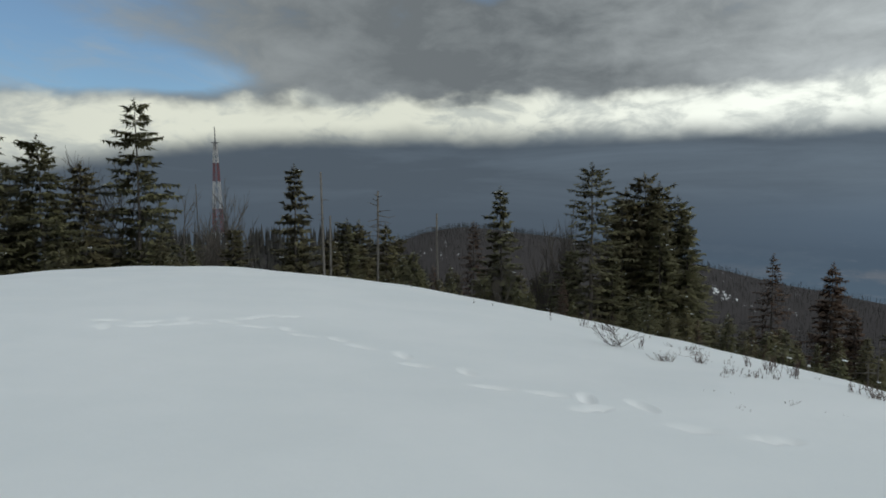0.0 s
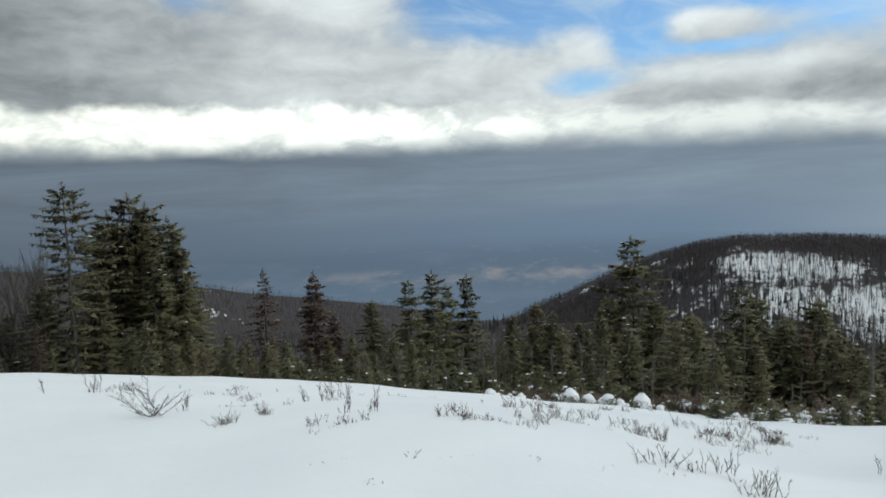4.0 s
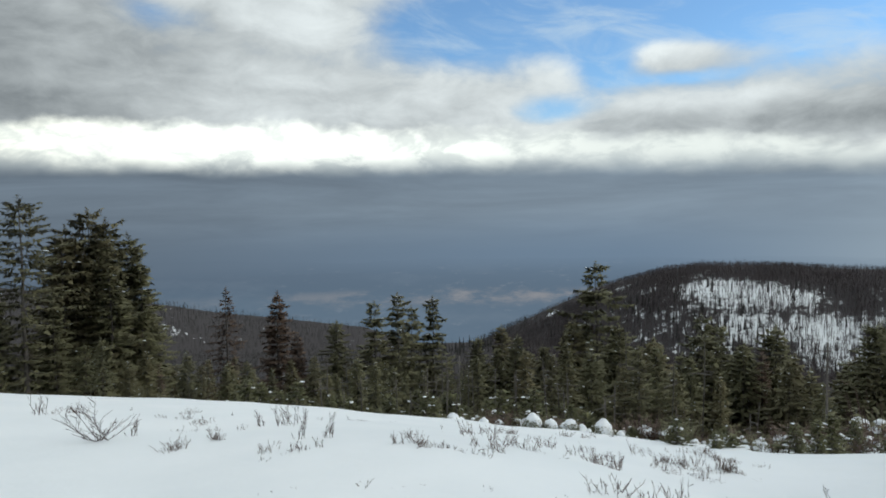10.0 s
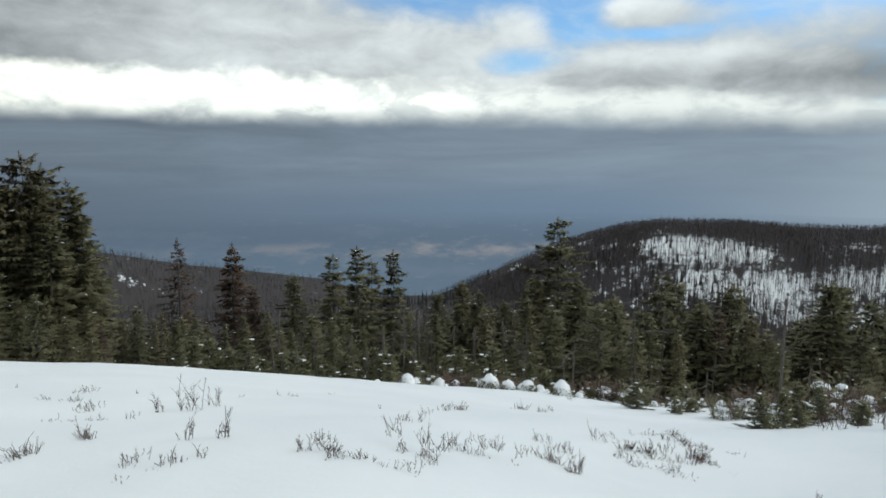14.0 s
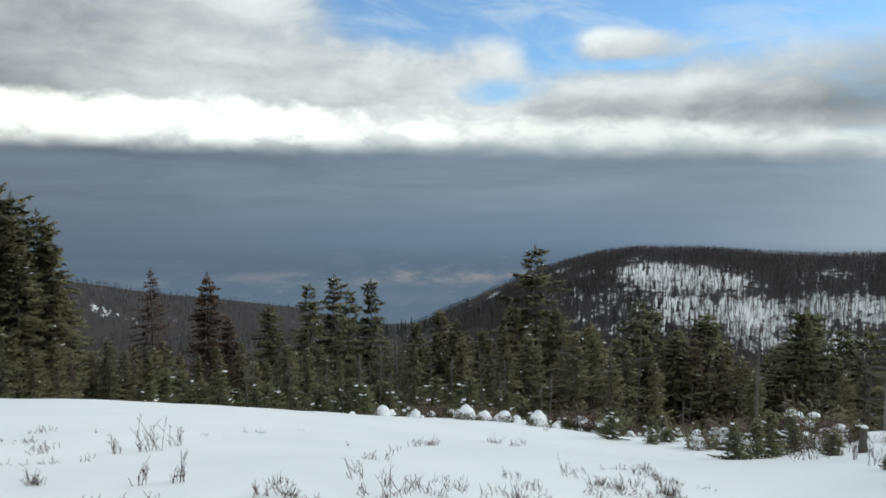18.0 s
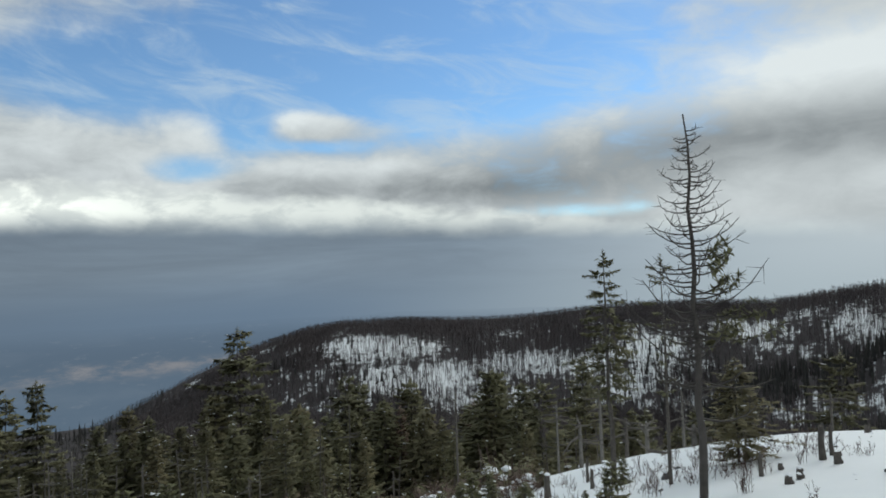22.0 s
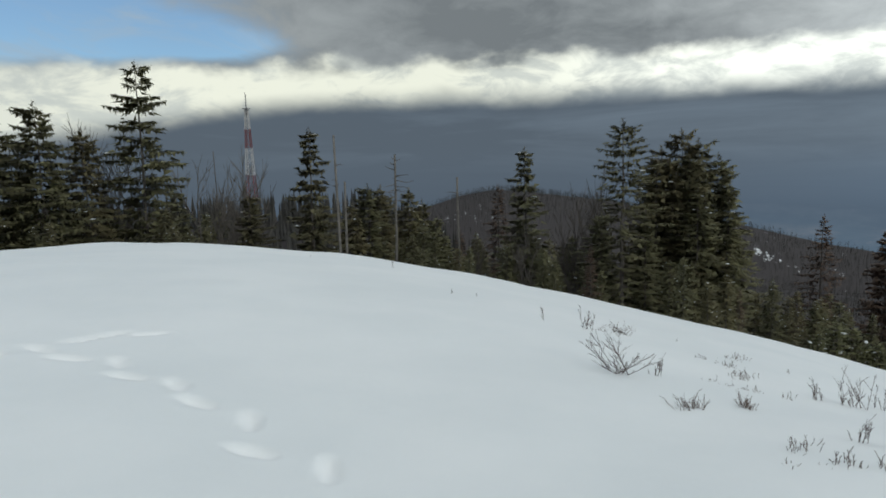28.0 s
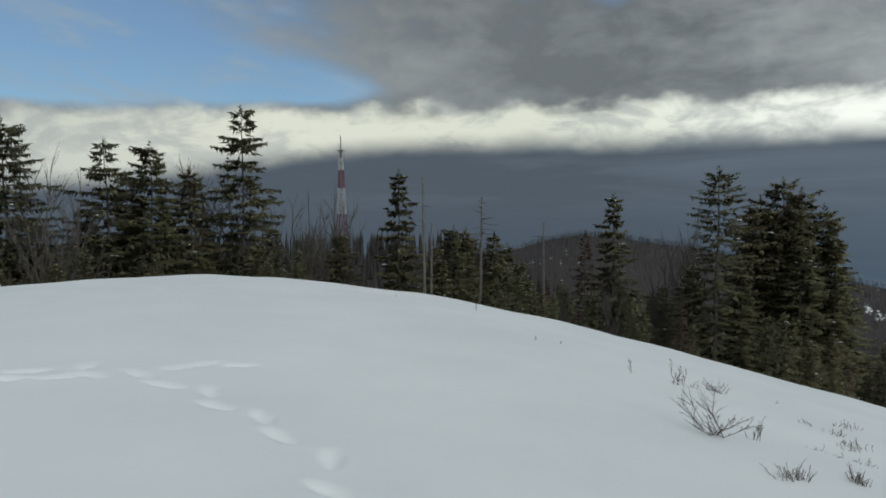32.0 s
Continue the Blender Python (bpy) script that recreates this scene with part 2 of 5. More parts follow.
FARWOOD = material("far_bare_wood", (0.066, 0.058, 0.06), (0.15, 0.13, 0.13), 0.02, 0.95, 0, 0.5, spec=0.05)
FARDARK = material("far_spruce", (0.036, 0.036, 0.036), (0.082, 0.08, 0.074), 0.02, 0.95, 0, 0.5, spec=0.05)
STONE = material("grey_stone", (0.05, 0.05, 0.05), (0.16, 0.155, 0.15), 5.0, 0.9, 0.8)
LEAF = material("withered_leaves", (0.075, 0.052, 0.04), (0.19, 0.135, 0.1), 3.0, 0.9, 0, 0.6)


def snow_material():
    m = bpy.data.materials.new("snow_ground")
    m.use_nodes = True
    t = m.node_tree
    g = Graph(t)
    b = t.nodes["Principled BSDF"]
    co = t.nodes.new("ShaderNodeTexCoord").outputs["Object"]
    sep = t.nodes.new("ShaderNodeSeparateXYZ")
    t.links.new(co, sep.inputs[0])
    far = g.math("SQRT", g.math("ADD", g.math("MULTIPLY", sep.outputs[0], sep.outputs[0]), g.math("MULTIPLY", sep.outputs[1], sep.outputs[1])))
    crust = g.step(g.noise(co, 0.35, 5.0, 0.6), 0.3, 0.7)
    c = g.mix(crust, (0.78, 0.81, 0.82), (0.84, 0.86, 0.865))
    grit = g.step(g.noise(co, 38.0, 3.0, 0.7), 0.70, 0.78)
    c = g.mix(g.math("MULTIPLY", grit, 0.18), c, (0.45, 0.42, 0.38))
    at = t.nodes.new("ShaderNodeAttribute")
    at.attribute_name = "cover"
    bearing = g.math("ARCTAN2", sep.outputs[0], sep.outputs[1])
    rills = g.noise(g.vec(g.math("MULTIPLY", bearing, 170.0), g.math("MULTIPLY", far, 0.022), 2.0), 1.0, 4.0, 0.65)
    rills = g.math("MULTIPLY", g.math("SUBTRACT", rills, 0.5), g.step(far, 250.0, 420.0, 0.0, 1.3))
    litter = g.step(g.math("ADD", rills, g.math("ADD", g.math("ADD", g.math("MULTIPLY", g.math("SUBTRACT", g.noise(co, 0.13, 6.0, 0.7), 0.5), 1.2), g.math("MULTIPLY", g.math("SUBTRACT", g.noise(co, 0.022, 4.0, 0.6), 0.5), 1.3)), at.outputs["Fac"])), 0.38, 0.62, 0.0, 0.98)
    fresh = t.nodes.new("ShaderNodeAttribute")
    fresh.attribute_name = "fresh"
    c = g.mix(g.math("MULTIPLY", fresh.outputs["Fac"], 0.8), c, (0.93, 0.94, 0.94))
    c = g.mix(litter, c, (0.052, 0.046, 0.047))
    t.links.new(c, b.inputs["Base Color"])
    t.links.new(g.math("ADD", g.math("MULTIPLY", litter, 0.4), 0.55), b.inputs["Roughness"])
    t.links.new(g.math("SUBTRACT", 0.25, g.math("MULTIPLY", litter, 0.23)), b.inputs["Specular IOR Level"])
    b.inputs["Subsurface Weight"].default_value = 0.0
    n = t.nodes.new("ShaderNodeBump")
    n.inputs["Strength"].default_value, n.inputs["Distance"].default_value = 0.25, 0.02
    t.links.new(g.math("ADD", g.noise(co, 9.0, 6.0, 0.65), g.math("MULTIPLY", g.noise(co, 1.6, 3.0), 2.5)), n.inputs["Height"])
    t.links.new(n.outputs[0], b.inputs["Normal"])
    return m


SNOW = snow_material()


# Ground: one sheet from the hilltop to the horizon
P = (0.15047, -0.05207, -0.03385, -0.00821, -0.00678, -0.00167, 0.10434e-3, 0.06255e-3, 0.06176e-3, -0.02413e-3)
R0 = 34.0


def dome(x, y):
    z = P[0] + P[1] * x + P[2] * y + P[3] * x * x + P[4] * x * y + P[5] * y * y + P[6] * x ** 3 + P[7] * x * x * y + P[8] * x * y * y + P[9] * y ** 3
    for cx, cy, s, k in ((-1.5, 8.2, 3.0, -0.17), (5.5, 7.0, 1.7, 0.28), (8.5, 5.0, 1.8, -0.45), (20, 8.5, 5.0, -0.65), (29, 10, 6.0, -0.8), (18, -1.6, 4.0, 0.78), (12, 12, 4.0, -0.2), (24.5, 2.2, 3.6, 0.6), (27, 5.5, 4.0, 0.34), (26.5, 9.5, 3.2, 0.3), (17.0, -4.2, 2.6, -0.32), (26.5, 17.5, 5.0, 0.38), (25, 8.5, 3.0, 0.2)):
        z = z + k * np.exp(-((x - cx) ** 2 + (y - cy) ** 2) / (2 * s * s))
    return z


def bumps(x, y, seed, scale):
    """Cheap smooth noise from a few crossed waves."""
    rs = np.random.RandomState(seed)
    z = 0 * x
    for k in range(9):
        a, f, ph = rs.uniform(0, 6.283), scale * rs.uniform(0.5, 2.2), rs.uniform(0, 6.283)
        z = z + np.sin((x * np.cos(a) + y * np.sin(a)) * f + ph + 0.8 * np.sin((x * np.sin(a) - y * np.cos(a)) * f * 0.7 + ph)) / 9
    return z


def ridge(az, r, azs, tops, d, front, back, floor):
    top = np.interp(az, azs, tops)
    t = np.where(r < d, (r - d) / front, (r - d) / back)
    return np.where((np.abs(t) < 1) & (top > floor + 1), floor + (top - floor) * 0.5 * (1 + np.cos(np.pi * np.clip(t, -1, 1))), -3000.0)


def height(x, y):
    x, y = np.asarray(x, float), np.asarray(y, float)
    r = np.hypot(x, y) + 1e-6
    az = np.degrees(np.arctan2(x, y))
    k = np.minimum(1, R0 / r)
    z0 = dome(x * k, y * k)
    east = np.clip((az - 90) / 9, 0, 1) * np.clip((170 - az) / 30, 0, 1)
    z0 = z0 - east * 0.12 * np.maximum(np.minimum(r, 60) - 21, 0)
    ux, uy = x / r, y / r
    slope = np.clip((dome(ux * R0, uy * R0) - dome(ux * (R0 - 2), uy * (R0 - 2))) / 2, -0.52, np.where((az > 55) & (az < 98), -0.5, -0.36))
    floor = -120 - 130 * np.clip((r - 330) / 300, 0, 1) - 900 * np.clip((r - 900) / 1500, 0, 1)
    drop = np.maximum(z0 - floor, 1)
    z = z0 - drop * (1 - np.exp(slope * np.maximum(r - R0, 0) / drop))
    far = np.clip((r - 60) / 200, 0, 1)
    for hill in (((-180, -60, -35, -22, -8, 0, 8, 180), (-30, -26, -27, -28, -29, -55, -95, -120), 330, 200, 300, -120),
                 ((-180, -20, -12, -6, -3.5, -1.2, 0.8, 2, 4, 6.1, 8.5, 11, 16, 22, 24, 28, 32, 39, 45, 52, 180), (-100, -90, -78, -73, -67, -54, -49, -47, -50, -55, -60, -64, -80, -97, -103, -121, -132, -148, -190, -300, -300), 900, 720, 600, -300),
                 ((-180, 40, 44, 48, 50.5, 52.5, 55, 57.5, 59.7, 62.5, 64.3, 67, 72, 77, 80, 84.6, 86.5, 90, 93.4, 97.7, 101.8, 105.7, 109.6, 115, 140, 180),
                  (-270, -262, -210, -166, -147, -133, -114, -96, -82, -70, -62, -55, -54, -58.5, -58, -55, -52.5, -48, -46.5, -47.5, -46, -37.5, -29, -21, -20, -60), 800, 700, 600, -262),
                 ((-180, 90, 96, 100.8, 107, 112, 115, 130, 180), (-190, -190, -100, -72, -61, -34, -20, -12, -40), 430, 300, 200, -190)):
        z = np.maximum(z, ridge(az, r, *hill) - 200 * (1 - far))
    z = z + np.clip((r - 5) / 25, 0, 1) * np.clip(1.6 - r / 60, 0.15, 1) * 0.13 * bumps(x, y, 3, 0.7)
    z = z + 0.07 * bumps(x, y, 9, 1.0) * np.clip((x - 1.5) / 3, 0, 1) * np.clip(2 - r / 15, 0, 1)
    z = z + 0.025 * bumps(x, y, 5, 2.2) * np.clip(2 - r / 20, 0, 1)
    z = z + 0.03 * bumps(x, y, 11, 1.7) * np.clip((r - 9) / 6, 0, 1) * np.clip(3 - r / 20, 0, 1)
    z = z + far * np.clip(r / 250, 0, 4) * 1.6 * bumps(x, y, 7, 0.02)
    return z


def ground_z(x, y):
    return float(height(np.array([x]), np.array([y]))[0])


# open snow between the woods of the far hillside: bearing, distance, half widths, strength
SNOWFIELDS = (
    (67.4, 676, 2.3, 24, 0.62), (69.2, 700, 1.6, 14, 0.4), (72.6, 668, 3.4, 15, 0.42), (70.3, 604, 2.0, 26, 0.36), (76.0, 608, 3.2, 18, 0.3),
    (81.5, 632, 4.0, 16, 0.22), (86.5, 624, 3.0, 22, 0.26), (93.0, 632, 2.6, 44, 0.4), (100, 684, 7.0, 34, 0.25), (107, 700, 5.0, 30, 0.26),
    (55.2, 786, 0.9, 13, 0.5), (60.6, 758, 1.3, 13, 0.5), (62.0, 690, 2.0, 22, 0.2),
)


def open_snow(az, r):
    return sum(k * np.exp(-((az - a) / wa) ** 2 - ((r - d) / wd) ** 2) for a, d, wa, wd, k in SNOWFIELDS)


def cover(x, y):
    """How much of the forest floor is litter and brush instead of open snow."""
    r, az = np.hypot(x, y), np.degrees(np.arctan2(x, y))
    c = np.clip((r - 38) / 25, 0, 1) * np.where((az > -70) & (az < 88), 0.8, 0.45)
    c = np.where(r > 300, np.where(az < 52, 1.0, 0.85), c)
    face = np.clip((az - 59) / 6, 0, 1) * np.clip((118 - az) / 6, 0, 1) * np.clip((r - 500) / 70, 0, 1) * np.clip((722 + 30 * bumps(x, y, 57, 0.035) - r) / 60, 0, 1)
    c = c - (0.24 + 0.24 * bumps(x, y, 51, 0.05)) * face - open_snow(az, r) * (1 + 0.7 * bumps(x, y, 53, 0.09))
    for a, d, wa, wd, k in ((104, 375, 12, 35, 0.28), (-14, 190, 6, 40, 0.85), (23.2, 790, 1.4, 16, 0.34), (24.8, 772, 1.6, 12, 0.34), (26.3, 785, 1.2, 9, 0.2), (28.4, 806, 1.8, 10, 0.46), (43, 812, 2.0, 20, 0.3), (0, 760, 1.6, 16, 0.16)):
        c = c - k * np.exp(-((az - a) / wa) ** 2 - ((r - d) / wd) ** 2)
    return np.clip(c, 0, 1)


class Shape:
    """Collects vertices and faces for one mesh."""
    def __init__(self):
        self.v, self.f = [], []

    def tube(self, pts, radii, sides=5, cap=True):
        base = len(self.v)
        pts = [Vector(p) for p in pts]
        for i, p in enumerate(pts):
            d = (pts[min(i + 1, len(pts) - 1)] - pts[max(i - 1, 0)]).normalized()
            a = d.orthogonal().normalized() if abs(d.z) < 0.95 else Vector((1, 0, 0))
            a = (a - d * a.dot(d)).normalized()
            b = d.cross(a)
            for k in range(sides):
                w = 2 * math.pi * k / sides
                self.v.append(tuple(p + (a * math.cos(w) + b * math.sin(w)) * radii[i]))
        for i in range(len(pts) - 1):
            for k in range(sides):
                m = (k + 1) % sides
                self.f.append((base + i * sides + k, base + i * sides + m, base + (i + 1) * sides + m, base + (i + 1) * sides + k))
        if cap:
            self.f.append(tuple(base + (len(pts) - 1) * sides + k for k in range(sides)))
            self.f.append(tuple(base + k for k in reversed(range(sides))))

    def spray(self, p, d, length, width, up):
        """One flat needle spray, broad at its foot."""
        s = d.cross(up)
        if s.length < 1e-4:
            s = Vector((1, 0, 0))
        s = s.normalized() * width
        b = len(self.v)
        m = p + d * (length * 0.15)
        self.v += [tuple(m + s), tuple(p + d * length), tuple(m - s)]
        self.f.append((b, b + 1, b + 2))

    def blob(self, c, rx, ry, rz, rng, seg=7, rings=4, rough=0.25):
        b = len(self.v)
        for i in range(rings + 1):
            th = math.pi * 0.5 * i / rings
            for k in range(seg):
                w = 2 * math.pi * k / seg
                j = 1 + rng.uniform(-rough, rough) * (0 if i == rings else 1)
                self.v.append((c[0] + rx * math.cos(th) * math.cos(w) * j, c[1] + ry * math.cos(th) * math.sin(w) * j, c[2] + rz * math.sin(th) * (1 + rng.uniform(-rough, rough) * 0.4)))
        for i in range(rings):
            for k in range(seg):
                m = (k + 1) % seg
                self.f.append((b + i * seg + k, b + i * seg + m, b + (i + 1) * seg + m, b + (i + 1) * seg + k))
        self.f.append(tuple(b + k for k in reversed(range(seg))))

    def mesh(self, name, mat, smooth=False, soft=False):
        me = bpy.data.meshes.new(name)
        me.from_pydata(self.v, [], self.f)
        me.materials.append(mat)
        if smooth:
            me.polygons.foreach_set("use_smooth", [True] * len(me.polygons))
        me.update()
        if soft:
            co = np.array(self.v)
            nv = np.stack([co[:, 0], co[:, 1], 0.95 * np.hypot(co[:, 0], co[:, 1]) + 0.25], 1)
            nv /= np.linalg.norm(nv, axis=1, keepdims=True)
            me.polygons.foreach_set("use_smooth", [True] * len(me.polygons))
            me.normals_split_custom_set_from_vertices(nv.tolist())
        return me


def part(name, shape, mat, parent, label="", smooth=False, soft=False):
    ob = new(name, shape.mesh(name, mat, smooth, soft))
    ob.parent = parent
    if label:
        tagged(ob, label)
    return ob


def root(name, label, category, group=""):
    return tagged(new(name), label, category, group)


def place(x, y, sink=0.0, turn=0.0, scale=1.0, lean=(0, 0)):
    m = pose(x, y, ground_z(x, y) - sink, lean[0], lean[1], turn)
    return m @ Matrix.Diagonal((scale, scale, scale, 1) if not isinstance(scale, tuple) else (*scale, 1))


def ground_mesh():
    rings = [0.4 * k for k in range(1, 6)] + list(np.arange(2.3, 3.6, 0.08)) + list(np.arange(3.6, 9.4, 0.048)) + list(np.arange(9.4, 14.0, 0.09))
    r = 14.0
    while r < 4700:
        rings.append(r)
        r += 0.16 + 0.018 * (r - 14) if r < 60 else r * 0.02
    rings = np.array(rings)
    n = 600
    a = np.arange(n) * 2 * np.pi / n
    A, Rr = np.meshgrid(a, rings)
    cx, cy = 0.9, 2.6
    X, Y = cx + Rr * np.sin(A), cy + Rr * np.cos(A)
    Z = height(X, Y)
    near = (Rr < 14)
    fresh = 0 * Z
    for fx, fy, ang, dep in FOOT:
        dx, dy = X - fx, Y - fy
        u = (dx * math.sin(ang) + dy * math.cos(ang)) / 0.19
        v = (dx * math.cos(ang) - dy * math.sin(ang)) / 0.07
        q = np.where(near, np.sqrt(u * u + v * v), 9)
        Z -= dep * (1 / (1 + np.exp(np.minimum((q - 1.0) * 7, 50))))
        Z += 0.01 * np.exp(-((q - 1.5) / 0.3) ** 2)
        fresh = np.maximum(fresh, 1 / (1 + np.exp(np.minimum((q - 1.15) * 6, 50))))
    verts = np.vstack([[[cx, cy, float(height(cx, cy))]], np.stack([X, Y, Z], -1).reshape(-1, 3)])
    m = len(rings)
    i = np.arange(m - 1)[:, None] * n + 1
    k = np.arange(n)[None, :]
    k2 = (k + 1) % n
    quads = np.stack([i + k, i + n + k, i + n + k2, i + k2], -1).reshape(-1, 4)
    fan = [(0, 1 + j, 1 + (j + 1) % n) for j in range(n)]
    me = bpy.data.meshes.new("ground")
    me.from_pydata(verts.tolist(), [], [q[::-1] for q in quads.tolist()] + [f[::-1] for f in fan])
    for key, grid in (("cover", cover(X, Y)), ("fresh", fresh)):
        layer = me.attributes.new(key, "FLOAT", "POINT")
        layer.data.foreach_set("value", np.concatenate([[0], grid.ravel()]).astype(np.float32))
    me.materials.append(SNOW)
    me.polygons.foreach_set("use_smooth", [True] * len(me.polygons))
    me.update()
    return tagged(new("ground", me), "snow-covered hilltop falling away to wooded hills", "ground", kind="structure")


FOOT_LIST = [
    (-4.15, 9.06), (-4.55, 8.84), (-4.69, 9.29), (-4.17, 9.38), (-3.82, 9.76),
    (-3.76, 9.3), (-3.51, 9.5), (-2.45, 10.63), (-2.98, 10.21), (-2.82, 10.49),
    (-3.16, 9.76), (-2.68, 9.52), (-2.2, 9.52), (-1.89, 9.1), (-1.39, 8.98),
    (-1.02, 8.56), (-0.48, 8.26), (-0.27, 7.69), (0.31, 7.46), (0.53, 6.67),
    (1.09, 6.52), (1.44, 6.41), (1.41, 6.0), (1.94, 6.2), (2.17, 5.51),
    (2.75, 5.27),
]
FOOT = []
for fx, fy in FOOT_LIST:
    FOOT.append((fx, fy, 0.0, 0.04))
for i, (fx, fy, _, d) in enumerate(FOOT):
    nx, ny = FOOT_LIST[min(i + 1, len(FOOT_LIST) - 1)]
    FOOT[i] = (fx, fy, math.atan2(nx - fx, ny - fy) if abs(nx - fx) + abs(ny - fy) < 2 and (nx, ny) != (fx, fy) else 1.7, d)
ground = ground_mesh()


# Far distance: hazy plain and mountains behind everything else, haze painted into a glowing colour
def distance_material(clear):
    m = bpy.data.materials.new("distance")
    m.use_nodes = True
    t = m.node_tree
    t.nodes.clear()
    g = Graph(t)
    co = t.nodes.new("ShaderNodeTexCoord").outputs["Object"]
    sep = t.nodes.new("ShaderNodeSeparateXYZ")
    t.links.new(co, sep.inputs[0])
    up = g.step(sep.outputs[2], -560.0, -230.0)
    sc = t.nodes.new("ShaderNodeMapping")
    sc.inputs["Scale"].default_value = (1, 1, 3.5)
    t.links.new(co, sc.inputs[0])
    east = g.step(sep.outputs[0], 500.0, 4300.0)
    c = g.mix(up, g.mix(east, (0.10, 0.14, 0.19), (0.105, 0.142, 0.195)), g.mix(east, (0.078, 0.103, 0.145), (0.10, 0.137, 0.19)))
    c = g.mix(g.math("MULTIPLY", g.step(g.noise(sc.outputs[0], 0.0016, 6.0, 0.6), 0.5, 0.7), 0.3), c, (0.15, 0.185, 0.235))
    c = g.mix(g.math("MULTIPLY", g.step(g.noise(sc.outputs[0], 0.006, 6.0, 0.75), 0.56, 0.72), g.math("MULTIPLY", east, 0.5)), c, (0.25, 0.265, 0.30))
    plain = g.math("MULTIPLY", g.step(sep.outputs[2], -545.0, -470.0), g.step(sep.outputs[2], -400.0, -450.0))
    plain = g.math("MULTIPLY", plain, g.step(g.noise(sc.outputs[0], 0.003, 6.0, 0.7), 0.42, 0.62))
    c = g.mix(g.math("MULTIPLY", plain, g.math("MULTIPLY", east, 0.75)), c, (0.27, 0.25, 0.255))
    # painted haze: upper slopes fade into the tones of the low sky
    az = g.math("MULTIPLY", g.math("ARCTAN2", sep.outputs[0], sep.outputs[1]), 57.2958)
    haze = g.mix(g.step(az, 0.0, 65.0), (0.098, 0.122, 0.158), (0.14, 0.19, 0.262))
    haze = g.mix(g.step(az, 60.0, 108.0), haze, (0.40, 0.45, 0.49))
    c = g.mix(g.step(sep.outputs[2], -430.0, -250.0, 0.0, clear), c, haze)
    # self-lit, so the painted haze keeps its tone whatever the lighting
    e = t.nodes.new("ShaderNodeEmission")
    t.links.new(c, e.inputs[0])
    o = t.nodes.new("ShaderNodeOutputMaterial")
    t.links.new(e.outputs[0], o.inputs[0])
    return m


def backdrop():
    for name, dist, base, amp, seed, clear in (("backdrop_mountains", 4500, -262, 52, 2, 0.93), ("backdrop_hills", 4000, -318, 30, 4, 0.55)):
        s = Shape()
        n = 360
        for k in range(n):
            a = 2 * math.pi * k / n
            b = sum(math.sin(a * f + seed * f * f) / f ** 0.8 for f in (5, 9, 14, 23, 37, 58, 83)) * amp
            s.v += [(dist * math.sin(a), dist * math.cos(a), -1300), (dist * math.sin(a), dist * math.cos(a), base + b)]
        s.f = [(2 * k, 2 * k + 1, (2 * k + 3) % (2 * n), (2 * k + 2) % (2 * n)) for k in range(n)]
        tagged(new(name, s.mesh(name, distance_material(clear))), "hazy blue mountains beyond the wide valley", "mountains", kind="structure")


backdrop()


